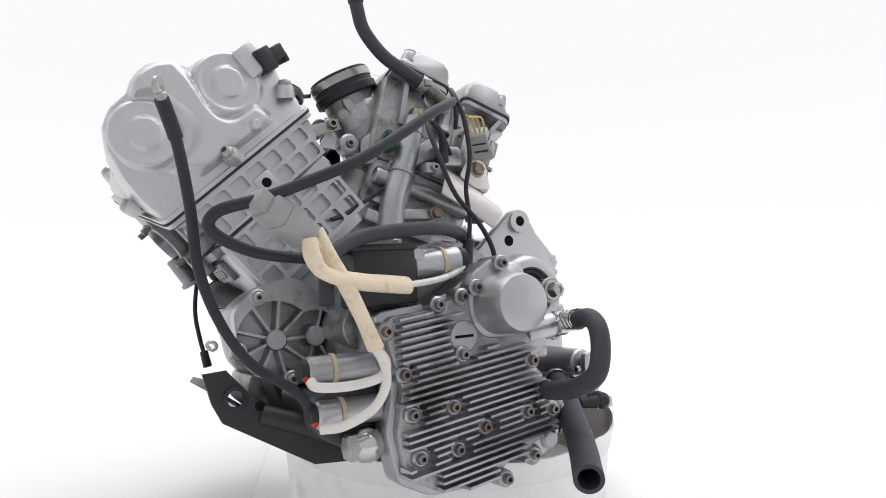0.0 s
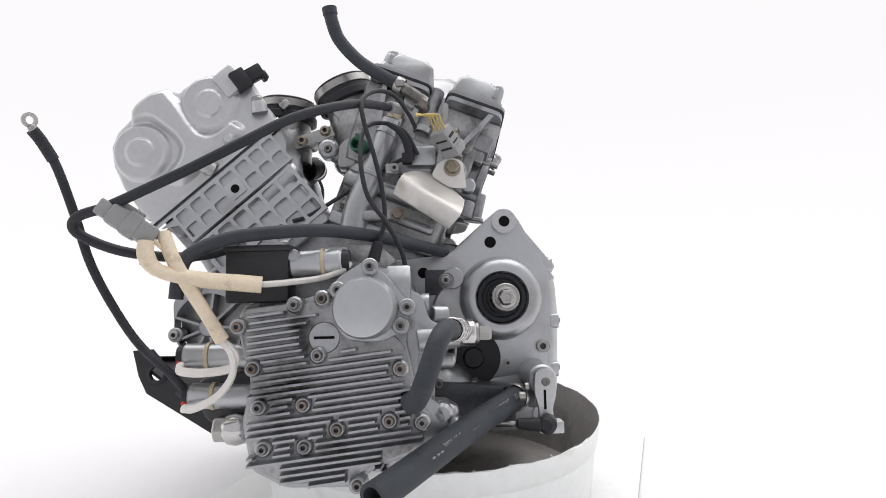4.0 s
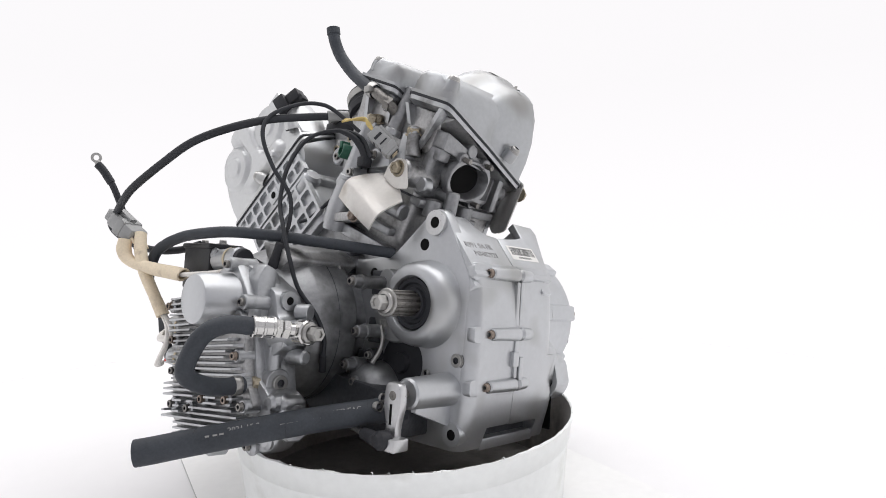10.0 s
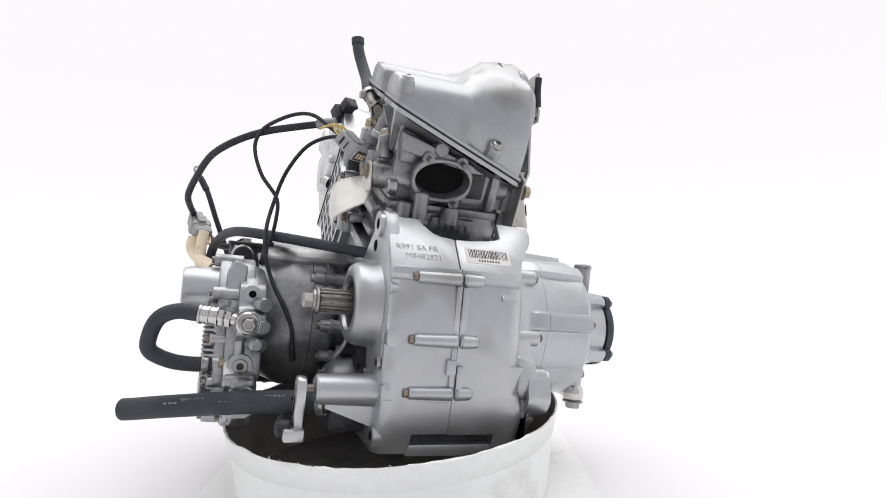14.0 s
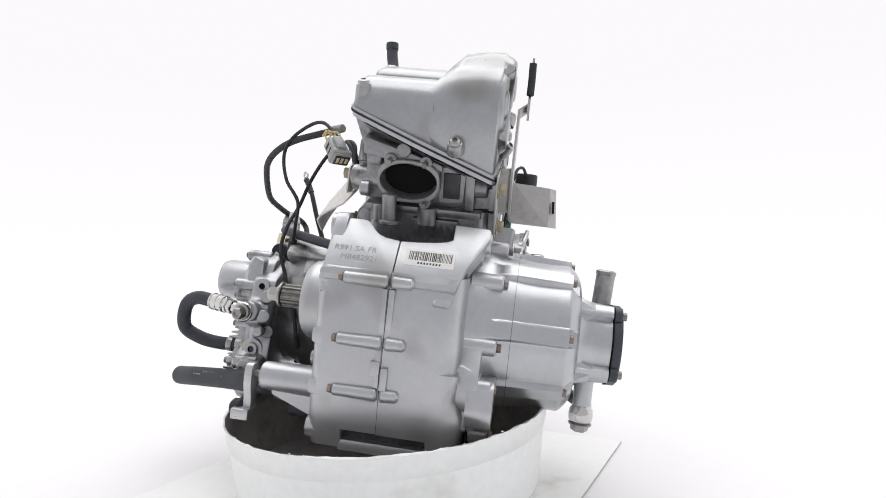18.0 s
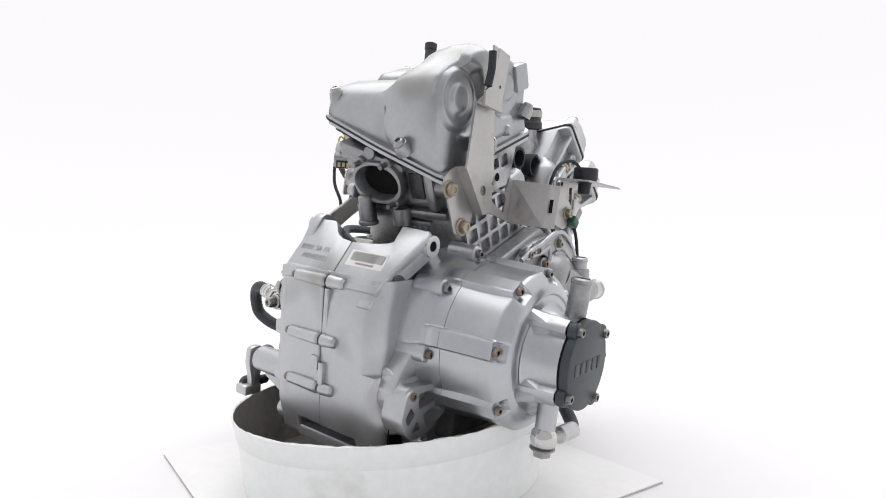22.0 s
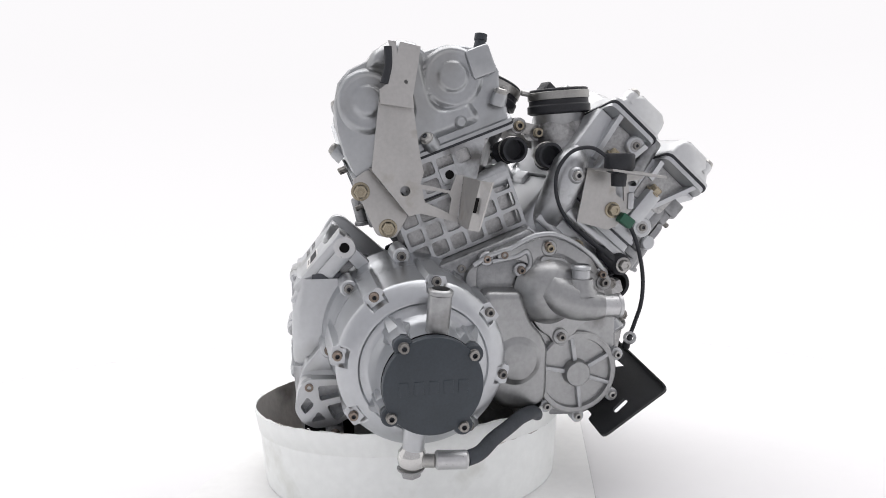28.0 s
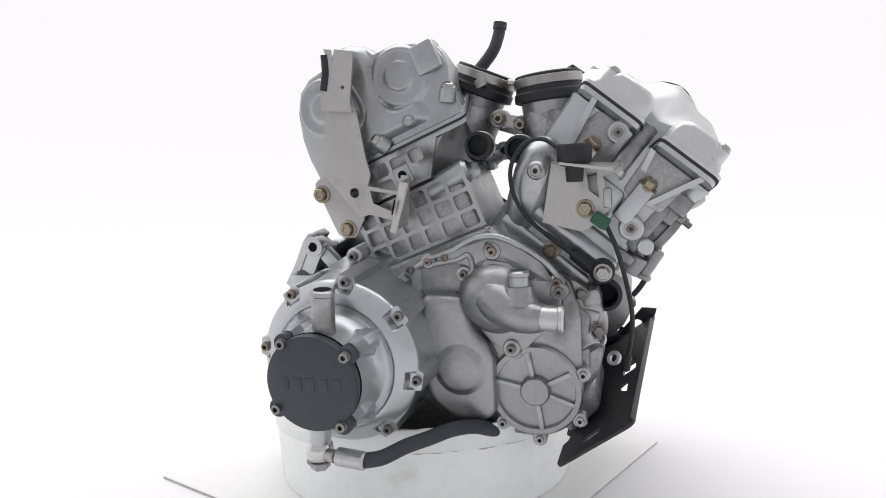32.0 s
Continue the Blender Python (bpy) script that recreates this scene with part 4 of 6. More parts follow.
# ---- the two cylinders ----
def cylinder(which, fr):
    # the rear cylinder is grimy with oil; the cleaner front one is also brightened by lighter metal copies
    cast, skin = (CAST, COVER) if which == "rear" else (CAST_CLEAN, COVER_LIGHT)
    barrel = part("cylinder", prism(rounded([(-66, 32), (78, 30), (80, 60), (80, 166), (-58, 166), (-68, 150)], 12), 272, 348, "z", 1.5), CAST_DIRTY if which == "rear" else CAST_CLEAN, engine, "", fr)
    head_sec = []
    for u, seam in ((80, 396), (76, 397), (40, 411), (0, 427), (-40, 444), (-62, 453), (-66, 454)):
        k = 3 if u >= 76 or u < -64 else 0
        foot_v, mid, far = (136, 148, 166) if u >= 76 and which == "rear" else (150, 166, 184) if u >= 40 and which == "rear" else (170, 186, 190) if u >= -30 else (170, 174, 178)
        head_sec.append([(u, 34 + k, 349.5 + k * 0.4), (u, foot_v - k, 349.5 + k * 0.4), (u, mid - k, 372), (u, far - k, seam - 9), (u, 150, seam - 9), (u, 60, seam - 9), (u, 10 + k, seam - 9), (u, 34 + k, seam - 22)])
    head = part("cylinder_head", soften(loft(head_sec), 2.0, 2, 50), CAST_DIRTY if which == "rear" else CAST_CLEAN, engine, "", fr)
    part("head_gasket", prism(rounded([(-66, 33), (76, 31), (78, 60), (78, 165), (-58, 165), (-67, 150)], 12), 347.5, 350, "z", 0), CAST_DARK, head, "", fr)
    # cover: chain-end outline, drawn down towards two separate lobes at the far end
    a = [(10, 402), (8, 425), (10, 450), (18, 478), (30, 497), (46, 506), (66, 508), (77, 515), (98, 519), (120, 510), (128, 497), (152, 496), (174, 487), (194, 474), (199, 450), (193, 432), (192, 402)]
    b = [(18, 430), (18, 442), (19, 456), (22, 470), (30, 481), (44, 484), (60, 483), (74, 478), (92, 472), (108, 476), (120, 482), (140, 483), (156, 480), (166, 468), (168, 456), (168, 442), (168, 430)]
    secs = []
    for u, s in ((81, 0.0), (79.5, 0.0), (74, 0.0), (52, 0.03), (34, 0.10), (18, 0.4), (4, 0.85), (-8, 1.0), (-14, 1.0)):
        sec = []
        inset = 0.95 if u > 80 else 0.985 if u > 79 else 0.97 if u < -13 else 1.0
        seam = 396 + (80 - u) * 0.39
        for (v0, w0), (v1, w1) in zip(a, b):
            v, w = v0 * (1 - s) + v1 * s, w0 * (1 - s) + w1 * s
            base = w0 < 403
            w = seam + 3 if base else max(w, seam + 4)
            sec.append((u, 100 + (v - 100) * inset, 455 + (w - 455) * inset if not base else w))
        secs.append(sec)
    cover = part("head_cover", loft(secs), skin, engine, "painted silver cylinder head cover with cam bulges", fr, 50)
    for v0, v1, top in ((15, 80, 488), (104, 172, 487)):
        rings = []
        for u in (10, -20, -50, -68, -76, -79):
            seam = 396 + (80 - u) * 0.39 + 3
            k = 4 if u < -77 else 1 if u < -72 else 0
            t_ = top - k
            o, i_ = (1, 0) if v0 < 50 else (0, 1)
            rings.append([(u, v0 + k, seam), (u, v0 + k + 1 + 2 * o, t_ - 13 - 7 * o), (u, v0 + k + 4 + 7 * o, t_ - 5 - 4 * o), (u, v0 + k + 12 + 10 * o, t_), (u, v1 - k - 12 - 10 * i_, t_), (u, v1 - k - 4 - 7 * i_, t_ - 5 - 4 * i_), (u, v1 - k - 1 - 2 * i_, t_ - 13 - 7 * i_), (u, v1 - k, seam)])
        part("cam_lobe", loft(rings), skin, cover, "", fr, 50)
    # sealing flange and gasket along the sloping joint, notched between the lobes
    for nm, dw, th, grow, mat in (("cover_flange", 1.0, 3.6, 1.2, skin), ("cover_gasket", -1.6, 2.6, 1.6, RUBBER), ("head_flange", -6.5, 4.8, 0.4, cast)):
        ring = rounded([(84 + grow, 8 - grow), (84 + grow, 194 + grow), (10, 192 + grow), (-14, 174 + grow), (-80 - grow, 174 + grow), (-80 - grow, 103 - grow), (-26, 101 - grow), (-26, 83 + grow), (-80 - grow, 81 + grow), (-80 - grow, 14 - grow), (0, 8 - grow)], 9)
        bm = plate(ring, [], 0, th, "z")
        for vert in bm.verts:
            vert.co.z += 396 + (80 - vert.co.x) * 0.39 + dw
        part(nm, soften(bm, 0.9, 1, 50), mat, cover, "", fr)
    # chain end: two cam domes and the chain bulge blended into one skin
    spine = rounded([(64, 500), (70, 513), (81, 518), (105, 516), (121, 507), (121, 485), (117, 457), (117, 444), (121, 437), (128, 433), (153, 432), (158, 416), (154, 408), (100, 408), (67, 408), (44, 431), (59, 431), (79, 435), (90, 444), (92, 457), (88, 478), (85, 491), (76, 496)], 4)

    def inside(v, w):
        """Signed distance to the chain bulge's outline, positive inside it."""
        best, odd = 1e9, False
        for (v0, w0), (v1, w1) in zip(spine, spine[1:] + spine[:1]):
            ev, ew = v1 - v0, w1 - w0
            t = min(max(((v - v0) * ev + (w - w0) * ew) / max(ev * ev + ew * ew, 1e-9), 0), 1)
            best = min(best, math.hypot(v - v0 - t * ev, w - w0 - t * ew))
            if (w0 > w) != (w1 > w) and v < (v1 - v0) * (w - w0) / (w1 - w0) + v0:
                odd = not odd
        return best if odd else -best

    def step(x):
        x = min(max(x, 0.0), 1.0)
        return x * x * (3 - 2 * x)

    def skin_height(v, w):
        h = 0.0
        for cv, cw in ((52, 469), (146, 462)):
            d = math.hypot(v - cv, w - cw)
            h = max(h, 6.5 * step((36.5 - d) / 9) - 1.6 * step((29 - d) / 4) + 3.4 * step((17.5 - d) / 4))
        return max(h, 11.5 * step((inside(v, w) + 5) / 13) * (0.75 + 0.25 * step((w - 440) / 60)))

    edge = [tuple(p_)[:2] for p_ in smooth_path([(v, max(w, 403), 0) for v, w in a] + [(150, 403, 0), (100, 403, 0), (50, 403, 0), (10.5, 403, 0)], 7)][:-1]
    cv, cw = 100, 455
    bm = bmesh.new()
    rings = []
    for k in range(46):
        drop = 0.0 if k < 35 else (0.15, 0.4, 0.8, 1.5, 2.5, 3.4, 4.4, 7, 11, 16, 24)[k - 35]
        t = min((k + 1) / 41, 1.0) * 0.985
        row = []
        for v, w in edge:
            vv, ww = cv + (v - cv) * t, cw + (w - cw) * t
            row.append(bm.verts.new((80.2 + skin_height(vv, ww) * (1 if k < 39 else step(1 - (k - 38) / 6)) - drop, vv, ww)))
        rings.append(row)
    for p, q in zip(rings, rings[1:]):
        for k in range(len(p)):
            bm.faces.new((p[k], p[(k + 1) % len(p)], q[(k + 1) % len(p)], q[k]))
    bm.faces.new(rings[0])
    part("chain_end", bm, skin, cover, "", fr, 60)
    part("screw_dome", rod((70, 137, 415), (92, 137, 414), 9, 7, 20, 4), skin, cover, "", fr)
    part("corner_box", box((62, 166, 450), (90, 194, 482), 4), skin, cover, "", fr)
    # cover screws
    for p, d in (((90, 96, 411), (0.6, -0.3, 0.7)), ((38, 2, 434), (0, -0.5, 0.86)), ((-70, 29, 484), (0, -0.1, 1)), ((-70, 158, 482), (0, 0.05, 1)), ((86, 190, 428), (0.3, 0.5, 0.8))):
        part("screw_boss", lathe([(9.6, -13), (8.8, -5), (8.0, -1.4), (7.4, 0), (0, 0)], p, d, 24), skin, cover, "", fr)
        bolt(cover, p, d, 6.6, "pan", STEEL, fr, 0.8)
    # far side of the head: bosses, banjo screws and the plug tube in the valley
    for p, q, r in (((-60, 117, 439), (-75, 117, 439), 12), ((-66, 47, 373), (-79, 47, 373), 13), ((-60, 24, 366), (-72, 24, 366), 9), ((-60, 146, 366), (-72, 146, 366), 9)):
        part("boss", rod(p, q, r, r * 0.95, 20, 1.5), cast, head, "", fr)
    for p, q in (((-79.2, 47, 373), (-1, 0, 0)), ((-75.2, 117, 439), (-1, 0, 0))):
        part("boss_bore", lathe([(7.5, 0.1), (7.3, 0.3), (0, 0.3)], p, q, 16), CAST_DIRTY, head, "", fr)
        bolt(head, p, q, 4.6, "socket", OLD_STEEL, fr, 0.6)
    for v, w in ((129, 414), (61, 416)):
        part("screw_column", box((-80, v - 9, w - 44), (-60, v + 9, w - 2), 2.5), cast, head, "", fr)
        bolt(head, (-71, v, w - 2), (-0.35, 0, 0.94), 7.8, "hex", BRASS, fr)
    part("plug_tube", rod((-60, 96, 462), (-72, 95, 408), 9, 9, 20, 1), CAST_DULL, head, "", fr)
    part("tube_collar", lathe([(9.4, 0), (10.4, 1), (10.4, 7), (9.4, 8)], (-72.5, 95, 404), (0.2, 0, 1), 24), cast, head, "", fr)
    part("wall_panel", prism(rounded([(66, 352), (118, 352), (122, 376), (108, 396), (72, 396)], 6), -62, -71, "x", 3), cast, head, "", fr)
    part("wall_panel", prism(rounded([(100, 396), (140, 388), (152, 420), (146, 446), (106, 446)], 6), -62, -67.5, "x", 2), CAST_DIRTY, head, "", fr)
    part("wall_panel", prism(rounded([(34, 400), (78, 396), (82, 446), (30, 446)], 6), -62, -67.5, "x", 2), CAST_DIRTY, head, "", fr)
    for (v0, w0), (v1, w1) in (((156, 454), (146, 396)), ((24, 456), (50, 400)), ((108, 446), (112, 416)), ((80, 446), (74, 424))):
        g = loft([[(-62, v0 - 3, w0), (-62, v0 + 3, w0), (-79, v0 + 3, w0), (-79, v0 - 3, w0)], [(-62, v1 - 3, w1), (-62, v1 + 3, w1), (-71, v1 + 3, w1), (-71, v1 - 3, w1)]])
        part("gusset", soften(g, 1.2, 2, 50), cast, head, "", fr)
    part("barrel_band", box((-76, 44, 296), (-64, 156, 306), 3), cast, barrel, "", fr)
    part("coolant_rail", rod((-70, 36, 328), (-70, 160, 328), 10, 10, 18, 2), cast, barrel, "", fr)
    part("barrel_foot", box((-82, 36, 272), (-60, 160, 286), 3), cast, barrel, "", fr)
    # chain-side wall cast with rounded square pockets
    def pockets(v_edges, w_edges, gap, skip=()):
        out = []
        for a, (v0, v1) in enumerate(zip(v_edges, v_edges[1:])):
            for b, (w0, w1) in enumerate(zip(w_edges, w_edges[1:])):
                if (a, b) not in skip:
                    out.append(rounded([(v0 + gap, w0 + gap), (v1 - gap, w0 + gap), (v1 - gap, w1 - gap), (v0 + gap, w1 - gap)], 3.4, 3))
        return out
    wall = plate([(34, 282), (170, 282), (170, 347), (34, 347)], pockets((36, 58, 80, 101, 122, 145, 168), (284, 304.5, 325, 345.5), 2.1), 78, 85, "x")
    part("pocketed_wall", soften(wall, 0.8, 1, 50), cast, barrel, "", fr)
    # the rear head is cut back beside the vee, where the coolant hoses come out
    foot_v, top_v, cells = (134, 158, 6) if which == "rear" else (176, 176, 8)
    wall = plate([(32, 351), (foot_v, 351), (top_v, 390), (32, 390)], pockets((33, 53, 73, 95, 118, 138, 157, 175)[:cells], (352, 370.5, 389), 2.1, ((3, 0), (4, 0)) if which == "rear" else ((3, 0),)), 78, 84.6, "x")
    part("pocketed_wall", soften(wall, 0.8, 1, 50), cast, head, "", fr)
    part("sender_pad", box((78, 96, 356), (86.5, 116, 376), 2), cast, head, "", fr)
    part("sender_hole", lathe([(5, 0), (0, 0)], (86.8, 106, 366), (1, 0, 0), 16), VOID, head, "", fr)
    part("water_arm", rod((70, 120, 339), (72, 174, 344), 12.5, 13.5, 24, 4), cast, barrel, "", fr)
    part("coolant_boss", prism(rounded([(158, 330), (172, 336), (172, 352), (158, 352)], 5), 20, 70, "x", 3), cast, barrel, "", fr)
    # exhaust port with studs
    ex = axis_frame((-13, 14, 384), (1, 0, 0), (0, -0.03, 0.9995), (0, -0.9995, -0.03))
    m = fr @ ex
    oval = [(27 * math.cos(t), 17.2 * math.sin(t)) for t in [2 * math.pi * k / 40 for k in range(40)]]

    def ringed(h, s):
        n = len(oval)
        bm = bmesh.new()
        outer = [((s * abs(math.cos(2 * math.pi * k / n)) ** 0.75 * 1.0) * math.copysign(1, math.cos(2 * math.pi * k / n)) * 38.5, s * abs(math.sin(2 * math.pi * k / n)) ** 0.75 * math.copysign(1, math.sin(2 * math.pi * k / n)) * 27) for k in range(n)]
        rows = [[bm.verts.new((x, y, z)) for x, y in pts] for pts, z in (([(x * 0.86, y * 0.9) for x, y in outer], -24), ([(x * 0.86, y * 0.9) for x, y in outer], h - 10), (outer, h - 9), (outer, h - 1), ([(x * 0.97, y * 0.97) for x, y in outer], h), ([(x * 1.22, y * 1.25) for x, y in oval], h), ([(x * 1.18, y * 1.18) for x, y in oval], h - 2), ([(x * 1.05, y * 1.05) for x, y in oval], -20))]
        for p, q in zip(rows, rows[1:]):
            for k in range(n):
                bm.faces.new((p[k], p[(k + 1) % n], q[(k + 1) % n], q[k]))
        return bm
    port = part("exhaust_port", ringed(6, 0.92), CAST_DULL, head, "", m)
    part("port_bore", prism([(x * 1.12, y * 1.12) for x, y in oval], -12, -9, "z", 0), VOID, port, "", m)
    for u, w in ((-21, 23), (19, 23), (-22, -24), (19, -24)):
        part("stud_boss", rod((u * 1.0, w, -20), (u, w, 5), 7.5, 7), CAST_DULL, port, "", m)
        part("stud", rod((u, w, 4), (u, w, 15), 3.2, 3.2, 12, 0.5), OLD_STEEL, port, "", m)
    part("port_block", prism(rounded([(-68, 352), (54, 352), (60, 380), (20, 408), (-40, 420), (-66, 414)], 10), 27.5, 42, "y", 4, 3), CAST_DULL, head, "", fr)
    part("port_web", box((50, 16, 352), (62, 40, 400), 4), CAST_DULL, head, "", fr)
    # the recess is a near-black box, its shade painted on
    part("side_recess", box((25, 21, 364), (44, 27.2, 394), 1.2), CAST_DARK, head, "", fr)
    part("recess_rim", plate(rounded([(21, 358), (48, 360), (50, 398), (21, 400)], 3), [rounded([(26, 365), (43, 365), (43, 393), (26, 393)], 2.5)], 23.4, 27.4, "y"), CAST_DULL, head, "", fr)
    part("upper_step", prism(rounded([(-66, 410), (24, 396), (24, 404), (-66, 430)], 3), 14, 34, "y", 2.5), CAST_DULL, head, "", fr)
    part("corner_lump", box((-64, 18, 396), (-46, 34, 412), 3), CAST_DULL, head, "", fr)
    part("stay_boss", rod((56, 30, 378), (76, 30, 378), 12, 11, 22, 2), CAST_DULL, head, "", fr)
    part("leg_flange", rod((-33, 4, 333), (-33, 5, 338), 12, 12, 20, 1), CAST_DULL, barrel, "", fr)
    part("oil_leg", rod((-33, 4, 337), (-34, 8, 368), 8.4, 8.4, 20, 1.5), CAST_DULL, barrel, "", fr)
    for k in range(7):
        part("cast_mark", box((-40 + k * 4.2, 24.6, 428 - k * 1.5), (-38 + k * 4.2, 26.4, 434 - k * 1.5), 0.4), CAST_DULL, head, "", fr)
    part("water_boss", rod((-20, 30, 415), (-20, 12, 418), 9, 8), CAST_DULL, head, "", fr)
    part("foot_ledge", box((-66, 22, 340), (70, 40, 350), 2.5), CAST_DULL, barrel, "", fr)
    part("cast_pad", box((-10, 24, 312), (44, 34, 336), 2), CAST_DULL, barrel, "", fr)
    for k in range(6):
        part("cast_mark", box((-6 + k * 8, 22.6, 318 + 2 * (k % 2)), (-1.5 + k * 8, 24.6, 329), 0.6), CAST_DULL, barrel, "", fr)
    for k in range(5):
        part("cast_mark", box((28 + k * 5.6, 25.8, 404), (31 + k * 5.6, 27.8, 411), 0.5), CAST_DULL, head, "", fr)
    for u0 in (-46, 8):
        part("drain_leg", rod((u0, 18, 332), (u0, 20, 352), 11, 11), CAST_DULL, barrel, "", fr)
    # throttle body, leaning into the vee
    d = Vector((0, 0.70, 0.714))
    top = Vector((-15, 217, 441))
    foot = top - d * 78
    body = part("throttle_body", lathe([(36, 0), (34, 18), (31, 30), (31.5, 56), (33, 60), (33, 64), (0, 64)], foot, d, 48), CAST_DULL if which == "rear" else CAST_STAINED, engine, "", fr)
    part("throttle_flange", lathe([(33, 50), (38, 52), (38, 60), (36, 62), (35.5, 79), (34, 80), (31, 79), (30, 60), (0, 60)], foot, d, 48), BLACK, body, "", fr)
    part("clamp_band", lathe([(36.4, 67), (37.2, 67.5), (37.2, 76), (36.4, 76.5)], foot, d, 48), STEEL, body, "", fr)
    part("clamp_screw", box((-15 + 34, 206, 422), (-15 + 46, 218, 432), 2), STEEL, body, "", fr)
    part("butterfly", lathe([(0, 61), (30, 61)], foot, d, 32), STEEL, body, "", fr)
    part("intake_neck", tube([(-15, 168, 402), (-15, 182, 404), (foot.x, foot.y + 4, foot.z + 4)], 34, 28), CAST_DIRTY, body, "", fr)
    return barrel, head, cover


rear_barrel, rear_head, rear_cover = cylinder("rear", REAR)
front_barrel, front_head, front_cover = cylinder("front", FRONT)


# ---- wiring, hoses and clutter on the flywheel side ----
def flywheel_side_clutter():
    # black coil box
    coil = part("coil_box", box((-252, 114, 210), (-212, 171, 258), 2.5), BLACK_PAINT, engine, "black rectangular coil box")
    part("box_lid", box((-254, 112, 256), (-210, 173, 262), 2), BLACK_PAINT, coil)
    for y in (122, 162):
        bolt(coil, (-232, y, 262), (0, 0, 1), 4.5, "hex", STEEL)
    sol = part("solenoid", rod((-238, 114, 243), (-240, 66, 246), 13, 13, 28, 2), CAST_CLEAN, engine, "small bare metal solenoid can")
    part("solenoid_end", rod((-240, 67, 246), (-240, 60, 246), 11.5, 11, 24), BLACK, sol)
    part("mount_lug", rod((-243, 110, 250), (-250, 110, 252), 6), CAST, sol)
    part("tie_band", lathe([(13.6, -2), (14, -1.6), (14, 1.6), (13.6, 2)], (-239.2, 84, 245), (0, 1, -0.06), 24), CLEAR, sol)
    # two short cylinders above the drain plug
    for z, y1 in ((163, 212), (127, 207)):
        can = part("sender", rod((-232, 150, z - 2), (-236, y1, z), 11.5, 11.5, 28, 2), CAST_CLEAN, engine, "short bare metal sender can")
        part("sender_end", rod((-236, y1 - 1, z), (-237, y1 + 6, z), 9.5, 9, 24), BLACK, can)
        part("tie_band", lathe([(12, -2), (12.5, -1.6), (12.5, 1.6), (12, 2)], (-235, y1 - 22, z - 0.6), (0, 1, 0), 24), CLEAR, can)
        part("wire_seal", rod((-241, y1 + 3, z - 5), (-245, y1 + 2, z - 6), 2.6), RED, can)
    plug = part("drain_plug", lathe([(0, -14), (8, -13), (13, -8), (15, 0), (14, 7), (10, 12), (0, 12)], (-236, 164, 97), (0, 1, 0), 28), POLISHED, engine, "bright plated drain plug")
    part("plug_hex", lathe([(12, 9), (12, 18), (10, 20), (0, 20)], (-236, 164, 97), (0, 1, 0), 6), STEEL, plug)
    # round cover with spokes, facing forward and outward
    outline = [(252, 213), (246, 222), (230, 234), (200, 243), (182, 236), (168, 212), (160, 197), (160, 167), (190, 152), (224, 150), (241, 163), (250, 181)]
    star = part("spoked_cover", prism(rounded(outline, 7), -100, -147, "x", 2), CAST_STAINED, engine, "grey cast cover with radial spokes")
    keyhole = [p for p in circle(216, 187, 35, 72) if math.dist(p, (180, 187)) > 24.5]
    keyhole = [p for p in keyhole if p[0] > 194 and p[1] >= 187] + [p for p in circle(180, 187, 24.5, 56) if math.dist(p, (216, 187)) > 35] + [p for p in keyhole if p[0] > 194 and p[1] < 187]
    part("rim_plate", plate(rounded(outline, 7), [keyhole], -164, -146, "x"), CAST, star)
    for cy, r, n, skip in ((216, 35.5, 9, (4,)), (180, 25, 8, (0, 1, 7))):
        part("hub", lathe([(11, 146), (10, 164), (8.5, 166), (0, 166)], (0, cy, 187), (-1, 0, 0), 28), CAST, star)
        for k in range(n):
            if k in skip:
                continue
            bm = loft([[(-146, 7, -2.2), (-146, 7, 2.2), (-163.5, 7, 1.3), (-163.5, 7, -1.3)], [(-146, r, -2.2), (-146, r, 2.2), (-163.5, r, 1.3), (-163.5, r, -1.3)]])
            bm.transform(Matrix.Translation((0, cy, 187)) @ Matrix.Rotation(radians(18 + 360 * k / n), 4, "X"))
            part("spoke", bm, CAST, star)
    bm = box((-163, 188, 185.4), (-146, 208, 188.6), 0.6)
    part("spoke", bm, CAST, star)
    for y, z in ((230, 226), (204, 151), (249, 180)):
        part("screw_boss", rod((-150, y, z), (-166, y, z), 7.5), CAST, star)
        bolt(star, (-166, y, z), (-1, 0, 0), 5, "socket", STEEL)
    part("starter_body", rod((-212, 150, 192), (-150, 152, 192), 20, 22, 32), CAST_DIRTY, engine)
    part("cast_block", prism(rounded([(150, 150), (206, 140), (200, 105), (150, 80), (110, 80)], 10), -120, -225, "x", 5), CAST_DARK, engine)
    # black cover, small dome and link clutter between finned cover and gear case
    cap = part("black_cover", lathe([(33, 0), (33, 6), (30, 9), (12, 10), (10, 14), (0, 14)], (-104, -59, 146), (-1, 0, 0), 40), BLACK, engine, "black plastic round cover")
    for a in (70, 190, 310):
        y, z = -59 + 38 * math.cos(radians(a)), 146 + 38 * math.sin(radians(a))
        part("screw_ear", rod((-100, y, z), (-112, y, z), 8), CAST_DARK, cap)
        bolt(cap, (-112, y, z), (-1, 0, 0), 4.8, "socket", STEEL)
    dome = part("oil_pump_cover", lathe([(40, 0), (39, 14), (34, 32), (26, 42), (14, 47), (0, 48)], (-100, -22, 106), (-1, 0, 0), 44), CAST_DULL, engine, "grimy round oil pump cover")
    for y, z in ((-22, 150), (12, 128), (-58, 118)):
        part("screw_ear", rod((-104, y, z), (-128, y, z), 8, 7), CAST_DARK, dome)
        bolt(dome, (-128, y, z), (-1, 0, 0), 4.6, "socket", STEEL)
